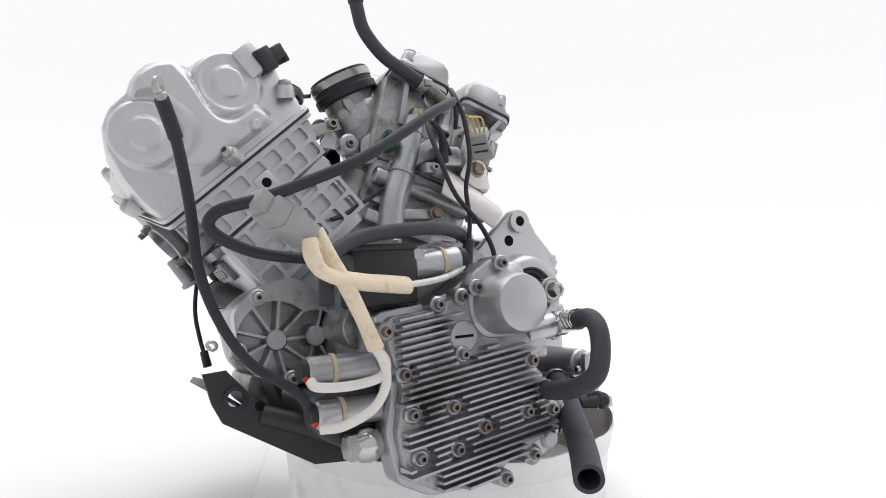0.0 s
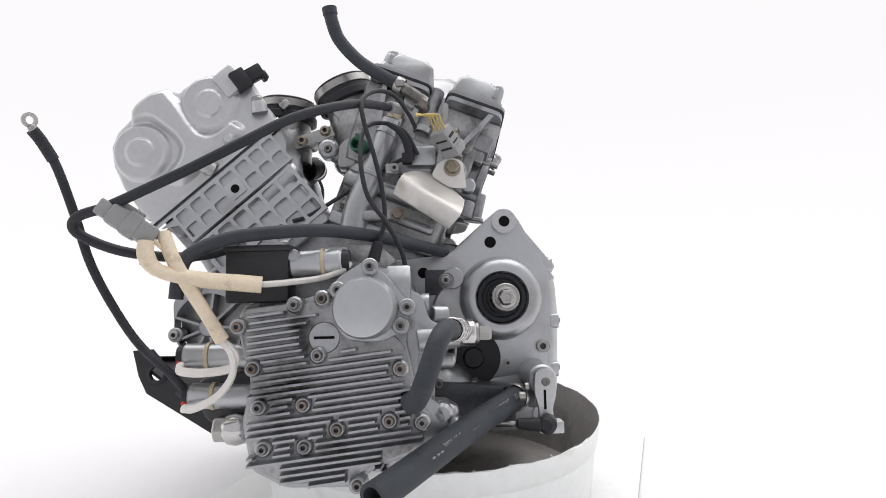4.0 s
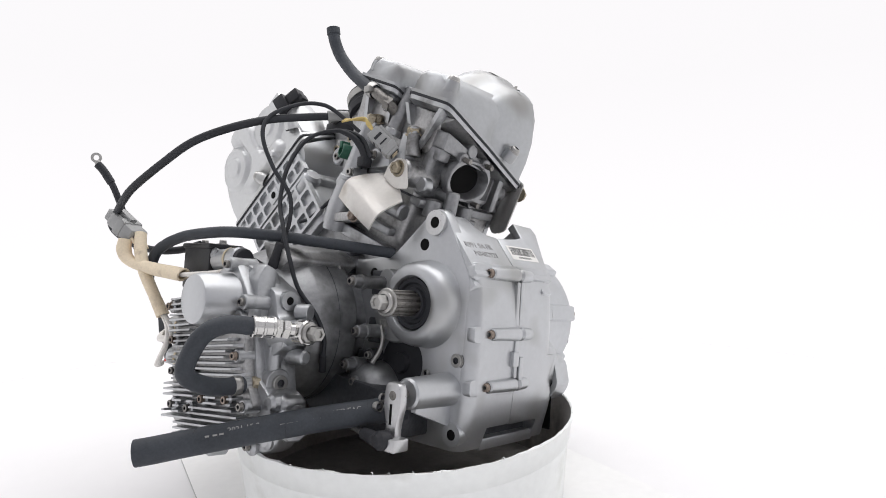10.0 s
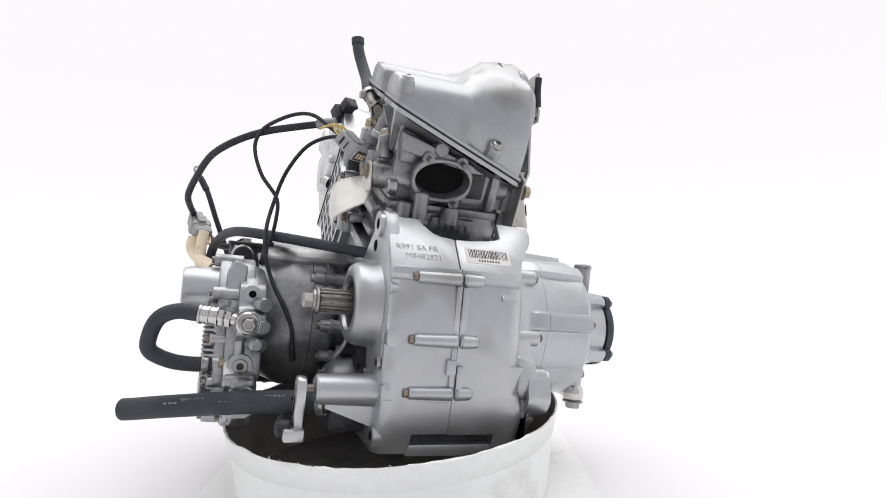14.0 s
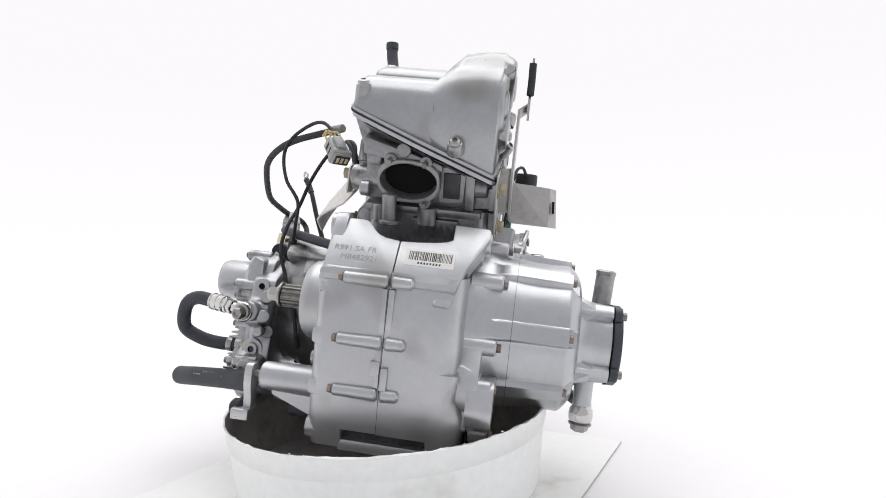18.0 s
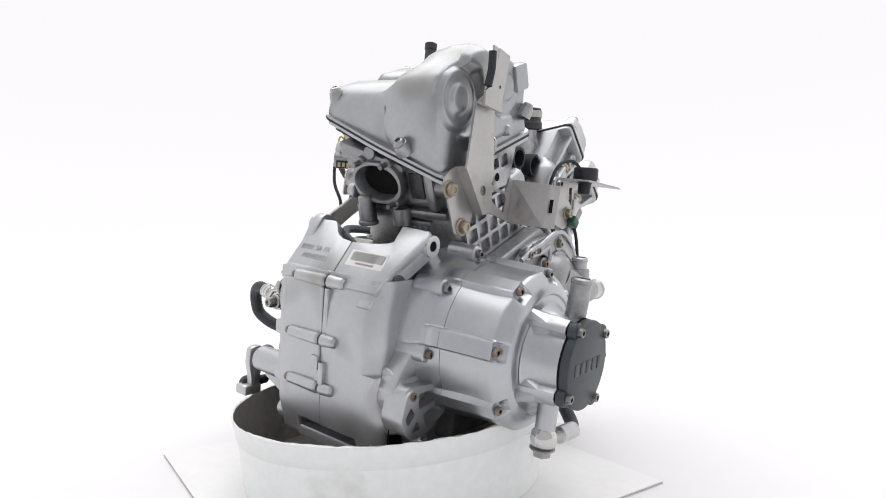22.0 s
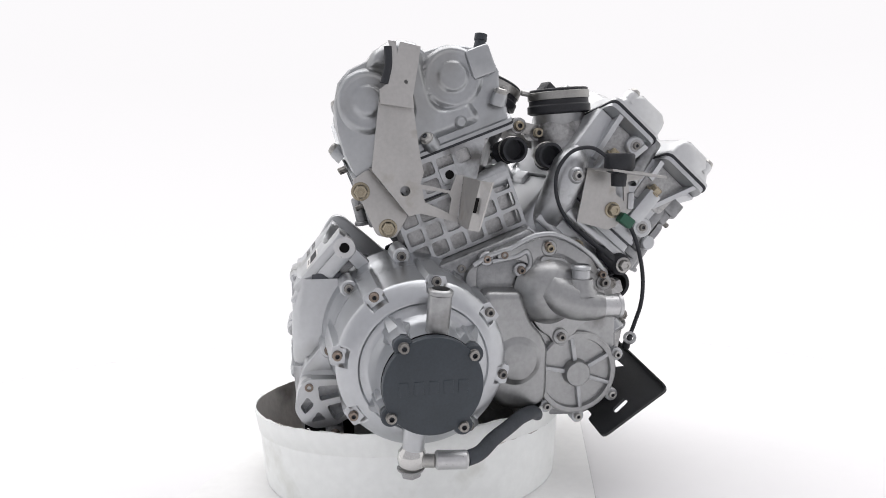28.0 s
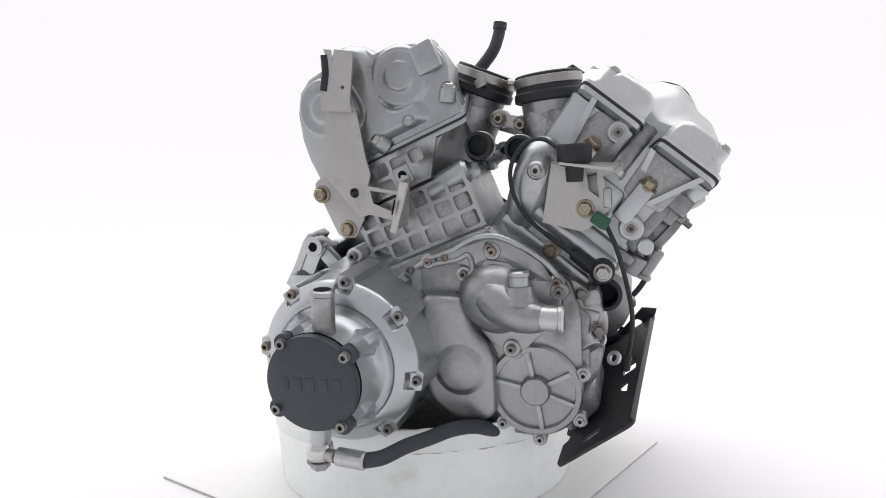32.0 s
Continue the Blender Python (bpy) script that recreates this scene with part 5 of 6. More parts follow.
    # floor coloured near-black, since little light reaches below the bell
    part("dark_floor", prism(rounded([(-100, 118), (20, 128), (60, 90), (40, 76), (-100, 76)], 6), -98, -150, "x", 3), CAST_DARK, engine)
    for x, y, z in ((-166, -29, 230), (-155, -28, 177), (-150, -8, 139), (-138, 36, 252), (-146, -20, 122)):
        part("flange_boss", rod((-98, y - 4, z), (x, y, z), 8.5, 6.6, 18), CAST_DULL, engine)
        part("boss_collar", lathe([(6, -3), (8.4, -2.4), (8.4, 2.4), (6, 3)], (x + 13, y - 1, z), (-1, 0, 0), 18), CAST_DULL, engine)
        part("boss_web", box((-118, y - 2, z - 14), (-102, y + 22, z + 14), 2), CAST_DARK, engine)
        bolt(engine, (x + 0.5, y, z), (-1, 0, 0), 4.8, "socket", OLD_STEEL)
    part("hook_bracket", tube([(-121, -31, 187), (-125, -36, 181), (-124, -38, 170), (-128, -38, 156), (-136, -36, 143)], 2.6, 8, 6), STEEL, engine)
    part("hook_plate", box((-127, -36, 180), (-117, -32, 190), 1.2), STEEL, engine)
    part("wire_loop", tube([(-147, 28, 252), (-143, 22, 246), (-142, 22, 230), (-146, 28, 228), (-149, 32, 246), (-147, 28, 252)], 1.6, 8, 5), STEEL, engine)
    part("bell_rib", prism(rounded([(18, 248), (34, 262), (70, 268), (60, 250), (40, 232)], 6), -120, -214, "x", 4), CAST_DIRTY, engine)
    # thick black cables
    ring = part("battery_cable", tube([(-299, 313, 352), (-286, 305, 331), (-270, 297, 291), (-252, 291, 248), (-238, 276, 208), (-234, 254, 174), (-243, 221, 147), (-228, 205, 120)], 4.0, 14), RUBBER, engine, "thick black battery cable with a ring terminal")
    part("cable_boot", tube([(-303, 315.5, 357), (-297, 312, 350), (-288, 306, 335)], 5.0, 14), RUBBER, ring)
    part("ring_terminal", lathe([(3.4, -1.0), (6.4, -1.0), (6.4, 1.0), (3.4, 1.0), (3.4, -1.0)], (-304.5, 317, 365), (0.55, 0.8, 0.1), 24), STEEL, ring)
    part("terminal_barrel", rod((-304, 316, 361), (-301, 314, 354), 3.6), STEEL, ring)
    loop = part("alternator_cable", tube([(-166, 25, 414), (-189, 34, 409), (-231, 52, 398), (-263, 75, 384), (-287, 105, 367), (-301, 141, 344), (-311, 183, 319), (-308, 216, 305), (-300, 252, 292), (-293, 282, 284), (-284, 286, 272), (-272, 258, 258), (-262, 220, 252), (-248, 190, 254), (-236, 165, 262)], 4.4, 14), RUBBER, engine, "thick black cable looping forward")
    part("cable_tip", rod((-172, 26, 413), (-152, 14, 417), 6.2, 5.4, 16), GREY_PLASTIC, loop)
    part("breather_hose", tube([(-276, 205, 214), (-275, 203, 232), (-271, 196, 252), (-262, 165, 267), (-254, 120, 273), (-240, 80, 275), (-205, 40, 273), (-160, 5, 269), (-108, -30, 264)], 6.2, 18, 8, 0.7), HOSE, engine, "black rubber tube lying across the engine")
    # thin leads
    part("thin_lead", tube([(-146, 0, 398), (-160, 6, 408), (-180, 20, 422), (-203, 36, 420), (-231, 48, 402), (-240, 46, 378), (-230, 37, 345), (-210, 32, 318), (-209, 30, 290), (-213, 36, 262)], 2.3, 10), RUBBER, engine)
    part("thin_lead", tube([(-128, -2, 372), (-134, 12, 396), (-152, 35, 402), (-178, 52, 388), (-200, 54, 352), (-212, 46, 312), (-219, 26, 282), (-219, 12, 252), (-208, 8, 220), (-194, -7, 193), (-184, -11, 170), (-181, -9, 149)], 2.4, 10), RUBBER, engine)
    part("thin_lead", tube([(-124, 8, 372), (-116, 32, 362), (-110, 74, 338), (-112, 121, 309), (-116, 140, 302)], 2.3, 10), RUBBER, engine)
    part("lead_plug", rod((-213, 36, 266), (-216, 44, 238), 5.5, 6.5, 14), BLACK, engine)
    part("lead_plug", rod((-181, -9, 150), (-178, -5, 132), 3.4, 3.8, 14), BLACK, engine)
    part("cable_clamp", box((-134, 4, 362), (-120, 16, 374), 2), BLACK, engine)
    part("lead_boot", tube([(-150, 30, 402), (-140, 16, 394), (-130, 8, 378), (-127, 8, 366)], 4.2, 12, 6, 0, 1.0, [2.6, 3.6, 5.0, 6.0]), RUBBER, engine)
    # grey connector with cream sleeves
    d = Vector((-286, 216, 262)) - Vector((-299, 254, 288))
    f = aim((-298, 252, 287), d)
    con = part("connector", box((-12.5, -9, 0), (12.5, 9, 42), 3.2), GREY_PLASTIC, engine, "grey plastic connector with red and white wires", f)
    part("connector_collar", box((-14, -10.5, 14), (14, 10.5, 27), 2.6), GREY_PLASTIC, con, "", f)
    part("connector_lock", box((-5, 9, 0), (5, 14, 24), 1), GREY_PLASTIC, con, "", f)
    part("connector_nose", box((-9, -7, -10), (9, 7, 4), 1.5), GREY_PLASTIC, con, "", f)
    for k, (dx, mat) in enumerate(((-7, SHEATH), (-2, RED), (3, RED), (8, SHEATH))):
        part("wire", tube([f @ Vector((dx, 0, 38)), f @ Vector((dx * 1.1, -2, 46)), f @ Vector((dx * 0.8, -4, 56))], 1.8, 8, 4), mat, con)
    part("sleeve", tube([(-299, 221, 262), (-300, 220, 249), (-296, 210, 237), (-284, 180, 230), (-275, 152, 227), (-270, 133, 225)], 8.0, 18, 8, 0.75, 0.75, [7.5, 8.5, 7.0, 8.5, 9.0, 9.0]), SHEATH, con, "cream insulating sleeve")
    part("sleeve", tube([(-286, 212, 270), (-288, 204, 250), (-287, 191, 226), (-280, 177, 200), (-273, 166, 178)], 7.0, 18, 8, 0.75, 0.8, [7, 7.5, 7.5, 7.0, 8.0]), SHEATH, con, "cream insulating sleeve")
    part("white_wire", tube([(-270, 137, 225), (-264, 110, 227), (-252, 84, 231), (-246, 66, 238), (-241, 60, 244)], 4.0, 12, 8, 0.0, 0.7), WHITE_WIRE, con)
    part("white_wire", tube([(-273, 170, 182), (-270, 159, 166), (-270, 158, 148), (-270, 170, 131), (-262, 192, 120), (-250, 207, 118)], 4.2, 12, 8, 0.0, 0.7), WHITE_WIRE, con)
    part("white_wire", tube([(-272, 168, 180), (-268, 156, 166), (-266, 160, 154), (-264, 185, 150), (-254, 208, 151), (-246, 212, 156)], 4.2, 12, 8, 0.0, 0.7), WHITE_WIRE, con)
    # long heavy hose over the bucket rim
    path = [(-150, -103, 109), (-170, -92, 106), (-230, -53, 95), (-307, -2, 77), (-340, 22, 68), (-352, 31, 65)]
    hose = part("heater_hose", tube(path, 12.2, 24, 10, 0.72), HOSE, engine, "long cut black heater hose with faded print")
    for k in (1.2, 2.2, 3.1):
        i = int(k)
        a, b = Vector(path[i]), Vector(path[i + 1])
        part("wrap_line", lathe([(12.2, -0.5), (12.5, 0), (12.2, 0.5)], a + (b - a) * (k - i), (b - a) + Vector((8, 10, 6)), 24), RUBBER, hose)
    a, b = Vector((-170, -92, 106)), Vector((-307, -2, 77))
    along = (b - a).normalized()
    out = Vector((-0.40, -0.80, 0.45))
    out = (out - along * out.dot(along)).normalized()
    upv = out.cross(along)
    for tx, at in (("2021 15 9", 0.70), ("AMID/EAC", 0.16), ("20", -0.10)):
        m = axis_frame(a.lerp(b, at + 0.16) + out * 12.4, -along, -upv if upv.z < 0 else upv, out)
        letters(tx, 7, m, MARKING, hose, "hose_print", 0.15)
    rng = random.Random(3)
    for lo, hi in ((0.36, 0.58), (0.88, 0.99)):
        k = lo
        while k < hi:
            w = rng.uniform(0.012, 0.03)
            p, q = a.lerp(b, k) + out * 12.2, a.lerp(b, k + w) + out * 12.2
            part("print_bar", rod(p, q, 0.9, 0.9, 6, 0.1), MARKING, hose)
            k += w + rng.uniform(0.008, 0.02)
    part("hose_clamp", lathe([(14, -4), (14.6, -3), (14.6, 3), (14, 4)], (-158, -98, 108), (1, -0.5, 0.1), 28), STEEL, hose)


flywheel_side_clutter()


# ---- black skid bracket at the front ----
def skid_bracket():
    # sloping plate under the nose: a runs across the engine, b up the slope
    along, up = Vector((-307, 15, 13)).normalized(), Vector((6, 73, 54))
    up = (up - along * up.dot(along)).normalized()
    fr = axis_frame((118, 182, 81), along, up, along.cross(up))
    out = rounded([(0, 0), (0, 91), (151, 96), (267, 99), (307, 105), (304, 60), (300, 4), (240, 0), (66, 0), (64, 7), (46, 7), (44, 0)], 8, 3)
    holes = [rounded([(20, 29), (30, 29), (34, 49), (24, 49)], 3, 2), rounded([(141, 67), (165, 66), (171, 84), (144, 85)], 3, 2), rounded([(114, 65), (120, 77), (88, 77), (98, 69)], 2, 2)]
    br = part("skid_bracket", plate(out, holes, -1.5, 1.5, "z"), BLACK_PAINT, engine, "bent black steel skid plate with slots", fr)
    part("folded_edge", box((9, 88.5, -6), (292, 91.2, 1.2), 0.8), BLACK_PAINT, br, "", fr @ Matrix.Rotation(radians(2.4), 4, "Z"))
    left = [(283, 166), (264, 167), (236, 133), (194, 119), (159, 98), (163, 74), (194, 77), (269, 124), (277, 141)]
    part("side_flange", plate(left, [circle(258, 143, 7.4, 20)], -184, -180.5, "x"), BLACK_PAINT, br)
    part("grommet", lathe([(8, 0), (10, 1), (10, 3), (7, 4), (6.5, 0)], (-184, 258, 143), (-1, 0, 0), 24), RUBBER, br)
    part("cross_tube", tube([(-180, 236, 126), (-190, 200, 112), (-200, 164, 96), (-190, 130, 84)], 9, 16), BLACK_PAINT, br)
    part("slot_eye", lathe([(4.5, 0.4), (0, 0.4)], (-184, 238, 134), (-1, 0, 0), 16), VOID, br)


skid_bracket()


# ---- right side brackets, sensors and leads ----
def right_side_clutter():
    up = [(-59, 444), (-60, 458), (-51, 465), (-48, 495), (-51, 506), (-43, 505), (-42, 492), (-39, 505), (-18, 501), (-21, 481), (-26, 452), (-25, 440)]
    low = [(-60, 446), (-24, 442), (-17, 391), (-13, 374), (-17, 362), (16, 355), (22, 372), (30, 371), (23, 321), (-17, 331), (-29, 328), (-68, 377)]
    br = part("tall_bracket", plate(low, [circle(-33, 355, 5.5), [(-15, 357), (14, 352), (17, 346), (14, 331), (-12, 343)]], 69, 71.5, "x"), SHIELD, engine, "tall bare sheet metal bracket bolted to the head")
    part("bracket_blade", plate(up, [circle(-33, 466, 2.2, 12)], 79, 81.5, "x"), SHIELD, br)
    part("joggle", loft([[(69, -60, 446), (71.5, -60, 446), (71.5, -24, 442), (69, -24, 442)], [(79, -59, 454), (81.5, -59, 454), (81.5, -25, 450), (79, -25, 450)]]), SHIELD, br)
    part("bracket_tab", prism(rounded([(-88, 366), (-70, 378), (-28, 328), (-42, 303), (-62, 306)], 5), 55.5, 58, "x", 0.5), SHIELD, br)
    part("joggle", loft([[(56, -70, 378), (58.5, -70, 378), (58.5, -28, 329), (56, -28, 329)], [(69, -64, 380), (71.5, -64, 380), (71.5, -24, 331), (69, -24, 331)]]), SHIELD, br)
    flap = part("flap", loft([[(71, 24, 319), (71, 26, 319), (71, 32, 370), (71, 30, 370)], [(119, 24, 318.5), (119, 26, 318.5), (117, 39, 367.5), (117, 37, 367.5)]]), SHIELD, br)
    part("flap_lip", loft([[(119, 24, 318.5), (119, 26, 318.5), (117, 39, 367.5), (117, 37, 367.5)], [(129, 32, 318), (128, 34, 318), (124, 49, 366.5), (125, 47, 366.5)]]), SHIELD, flap)
    part("lip_slot", loft([[(122, 27.8, 336), (122, 28.4, 336), (121, 31.9, 351), (121, 31.3, 351)], [(125, 30, 336), (125, 30.6, 336), (124, 34.1, 351), (124, 33.5, 351)]]), VOID, flap)
    part("rubber_edge", tube([(80, -51, 500), (80.5, -51, 482), (80.5, -55, 464)], 4.2, 12), RUBBER, br)
    for y, z in ((-79, 354), (-50, 314)):
        bolt(br, (58, y, z), (1, 0, 0), 7.5, "hex", BRASS)
    # front bracket with bobbin sensor
    out = [(178, 378), (247, 374), (247, 366), (228, 362), (234, 329), (214, 310), (205, 307), (167, 317)]
    fb = part("sensor_bracket", plate(out, [[(212, 366), (222, 366), (224, 340), (214, 348)]], 55, 57.5, "x"), SHIELD, engine, "bent sheet metal sensor bracket")
    part("shelf", loft([[(56, 178, 376), (56, 246, 371), (56, 246, 373.5), (56, 178, 378.5)], [(96, 190, 376), (120, 240, 369), (120, 240, 371.5), (96, 190, 378.5)]]), SHIELD, fb)
    part("bobbin", lathe([(8, -24), (9, -10), (14, -8), (16.5, -4), (16.5, 10), (15, 12), (0, 12)], (84, 203, 383), (0, 0, 1), 32), BLACK, fb, "black rubber mounted sensor")
    bolt(fb, (57.5, 210, 330), (1, 0, 0), 7, "hex", BRASS)
    part("clip_block", box((50, 228, 330), (60, 236, 350), 2), CAST, fb)
    part("green_plug", box((54, 216, 312), (68, 234, 324), 2, Matrix.Rotation(radians(-35), 4, "X")), GREEN, engine, "dark green sensor plug")
    part("thin_lead", tube([(61, 230, 314), (64, 240, 290), (64, 249, 255), (56, 254, 220), (46, 252, 190), (40, 248, 168)], 2.4, 10), RUBBER, engine)
    part("lead_plug", rod((41, 249, 174), (37, 246, 156), 4.5, 5.0), BLACK, engine)
    part("thin_lead", tube([(84, 190, 390), (78, 172, 401), (70, 152, 396), (66, 138, 374), (63, 140, 345), (60, 156, 318), (60, 185, 294), (62, 212, 272)], 2.2, 10), RUBBER, engine)
    part("lead_sleeve", tube([(60, 170, 306), (60, 190, 290), (62, 208, 276)], 2.9, 12, 6), RUBBER, engine)
    knock = part("knock_sensor", rod((44, 224, 265), (59, 226, 265), 13.5, 12.5, 28, 3), BLACK, engine, "round black knock sensor with a steel bolt")
    part("sensor_socket", rod((50, 216, 268), (58, 196, 285), 8, 6.5, 20, 2), BLACK, knock)
    bolt(knock, (59, 226, 265), (1, 0, 0), 7, "hex", STEEL)
    bolt(engine, (46, 173, 286), (1, 0, 0), 6.5, "hex", BRASS)
    part("bolt_pad", rod((30, 173, 286), (46, 173, 286), 11, 10), CAST_DIRTY, engine)
    # cut coolant hoses in the vee
    for y, z, back in ((98, 398, -14), (141, 392, 12)):
        h = part("coolant_hose", tube([(6, y + back * 0.5, z - 5), (14, y + back * 0.2, z - 2), (24, y, z), (38, y, z)], 14.5, 24, 6, 0.78), RUBBER, engine, "short cut black coolant hose")
        part("hose_clip", lathe([(15, -3), (15.6, -2.4), (15.6, 2.4), (15, 3)], (22, y, z), (1, 0, 0), 28), STEEL, h)
    link = part("throttle_link", prism(rounded([(104, 434), (106, 420), (146, 411), (148, 425)], 5), -6, -2, "x", 0.5), STEEL, engine, "steel link plate between throttle bodies")
    for y, z in ((114, 426), (138, 418)):
        part("spacer", rod((-26, y, z), (-2, y, z), 10, 10), CAST_DIRTY, link)
        bolt(link, (-2, y, z), (1, 0, 0), 6.5, "socket", BRASS)
    link = part("throttle_link", prism(rounded([(90, 432), (92, 418), (150, 398), (152, 412)], 5), -60, -56, "x", 0.5), STEEL, engine, "steel link plate between throttle bodies")
    for y, z in ((112, 420), (140, 408)):
        bolt(link, (-60, y, z), (-1, 0, 0), 6.5, "socket", BRASS)
    part("clamp_joint", rod((-20, 122, 466), (-20, 134, 464), 3.5), STEEL, engine)
    man = part("coolant_manifold", tube([(30, 172, 396), (38, 166, 382), (40, 158, 364), (36, 147, 336), (24, 134, 308)], 20, 28, 8, 0, 1.0, [14, 21, 22, 20, 16]), CAST, engine, "smooth cast coolant manifold in the vee")
    part("screw_boss", rod((46, 163, 370), (64, 163, 370), 11, 9.6, 22, 2), CAST, man)
    bolt(man, (63.6, 163, 370), (1, 0, 0), 6, "socket", STEEL)
    # pipes and castings in front of the crankcase
    th = part("thermostat_stub", tube([(-30, 204, 224), (0, 216, 232), (24, 225, 237), (44, 227, 238)], 16.5, 24, 6, 0.8), BLACK, engine, "black plastic coolant stub")
    part("stub_ring", lathe([(16, -3), (17.5, -2), (17.5, 2), (16, 3)], (40, 227, 238), (1, 0, 0), 28), BLACK, th)
    part("nose_casting", prism(rounded([(196, 262), (222, 240), (230, 205), (222, 160), (196, 130), (170, 150), (170, 250)], 10), 20, 66, "x", 5), CAST_DIRTY, engine)
    part("pipe_union", rod((62, 204, 205), (74, 214, 190), 13, 11, 24), CAST, engine)
    for p, d in (((64, 222, 196), (0.7, -0.5, 0.5)), ((66, 236, 178), (0.7, -0.5, 0.5))):
        part("eye_lug", lathe([(4, -1.5), (7.5, -1.5), (7.8, 0), (7.5, 1.5), (4, 1.5), (4, -1.5)], p, d, 22), MACHINED, engine)
    # rough castings and screws behind the pipe union
    rng = random.Random(21)
    for k in range(12):
        y, z = rng.uniform(192, 214), rng.uniform(150, 250)
        part("cast_lump", box((18, y - 9, z - 8), (rng.uniform(54, 72), y + rng.uniform(4, 12), z + rng.uniform(4, 12)), 3.5, Matrix.Rotation(rng.uniform(-0.7, 0.7), 4, "X")), CAST_DIRTY if k % 2 else CAST_DULL, engine)
    for y, z in ((206, 246), (222, 208), (196, 160)):
        bolt(engine, (70, y, z), (1, 0, 0), 5, "hex", OLD_STEEL)
    part("case_foot", prism(rounded([(160, 120), (215, 150), (222, 120), (190, 90)], 8), -40, 60, "x", 4), CAST_DIRTY, engine)


right_side_clutter()


# ---- rear head, output side: shield, plugs, pipes ----
def left_head_clutter():
    # rows run from the tab side down over the bend; each row crosses the sheet
    rows = [[(-108, -12, 358), (-113, -34, 341), (-124, -53, 321)],
            [(-127, 6, 354), (-132, -20, 335), (-142, -51, 311)],
            [(-141, 14, 348.5), (-146, -14, 329), (-152, -48.5, 304)],
            [(-146, 17, 343.5), (-151, -13, 324), (-155.5, -46.5, 299.5)],
            [(-147.5, 20, 338), (-152.5, -10, 319), (-155, -43, 295.5)],
            [(-149, 25, 325), (-153, -4, 306), (-153, -34, 286)]]
    bm = bmesh.new()
    grid = [[bm.verts.new(q) for q in smooth_path(r_, 4)] for r_ in rows]
    for p, q in zip(grid, grid[1:]):
        for k in range(len(p) - 1):
            bm.faces.new((p[k], p[k + 1], q[k + 1], q[k]))
    ext = bmesh.ops.extrude_face_region(bm, geom=bm.faces[:])
    for v in ext["geom"]:
        if isinstance(v, bmesh.types.BMVert):
            v.co += Vector((1.7, 0.5, -0.9))
    sh = part("heat_shield", bm, BRIGHT_SHEET, engine, "bent bright heat shield bolted to the rear head", ORIGIN, 60)
    part("shield_tab", prism(rounded([(-56, 334), (-52, 366), (-38, 371), (-24, 364), (-16, 350), (-36, 336)], 5), -120.5, -118.5, "x", 0.5), BRIGHT_SHEET, sh)
    part("shield_boss", rod((-70, -46, 354), (-117, -42, 355), 16, 14.5, 26, 2.5), CAST_DIRTY, sh)
    bolt(sh, (-120, -40, 358), (-1, 0, 0), 7.2, "hex", BRASS)
    # coolant pipe up to the elbow, green sensor, hose
    pipe_ = part("coolant_pipe", tube([(-112, 74, 292), (-112, 67, 318), (-110, 57, 342), (-108, 47, 366), (-106, 36, 396), (-105, 28, 418)], 10, 22, 8, 0.0, 1.0, [15, 15, 14.4, 13.4, 12.4, 11.6]), CAST, engine, "grey coolant pipe along the rear cylinder")
    part("pipe_collar", lathe([(14, -3), (15.4, -2), (15.4, 2), (14, 3)], (-109, 52, 354), (0.05, -0.4, 0.9), 28), CAST, pipe_)
    part("pipe_collar", lathe([(12.2, -2), (13.2, -1.4), (13.2, 1.4), (12.2, 2)], (-106, 34, 402), (0.05, -0.4, 0.9), 28), CAST, pipe_)
    part("pipe_bracket", box((-134, 20, 350), (-112, 34, 362), 2), CAST, pipe_)
    bolt(pipe_, (-134, 24, 356), (-1, 0, 0), 5, "socket", STEEL)
    sens = part("green_sensor", lathe([(7, 0), (7.6, 6), (9, 8), (9.4, 22), (8.6, 24), (6.4, 24), (6.2, 14), (0, 14)], (-94, 60, 386), (-0.93, 0.32, 0.16), 24), GREEN, engine, "green plastic temperature sensor")
    part("sensor_key", box((-118, 64, 393), (-104, 69, 401), 1.2), GREEN, sens)
    part("sensor_plate", lathe([(17, 0), (17, 5), (15.6, 6.4), (0, 6.4)], (-88, 60, 382), (-0.93, 0.32, 0.16), 28), CAST, sens)
    part("sensor_ring", lathe([(10, 6), (12, 6.4), (12, 9), (9, 9.4)], (-88, 60, 382), (-0.93, 0.32, 0.16), 24), OLD_STEEL, sens)
    part("sensor_boss", rod((-70, 54, 384), (-98, 62, 388), 13, 12, 24), CAST, sens)
    part("brass_fitting", lathe([(9, 0), (9, 9), (7, 11), (0, 11)], (-105, 26, 420), (0.02, -0.3, 0.9), 6), BRASS, engine)
    part("fitting_boss", rod((-92, 32, 388), (-96, 30, 412), 10, 9, 24), CAST, engine)
    part("coil_stub", rod((-103, -44, 374), (-103, -44, 399), 9, 8, 20), CAST_DIRTY, engine)
    part("coil_stub_top", rod((-103, -44, 399), (-103, -44, 408), 6, 6, 16), CAST, engine)
    # lugs, brackets and injector round the rear intake
    for y, z, x in ((104, 390, -88),):
        lug = part("ring_lug", lathe([(5, 0), (11, 0), (11.5, 1.5), (11.5, 16), (9, 18), (5, 18), (5, 0)], (x + 14, y, z), (-1, 0, 0), 26), CAST, engine)
        bolt(lug, (x - 2, y, z), (-1, 0, 0), 5.0, "socket", OLD_STEEL)
        part("lug_arm", rod((x + 8, y - 4, z - 4), (x + 16, y - 24, z - 14), 8, 10, 16, 2), CAST_DIRTY, lug)
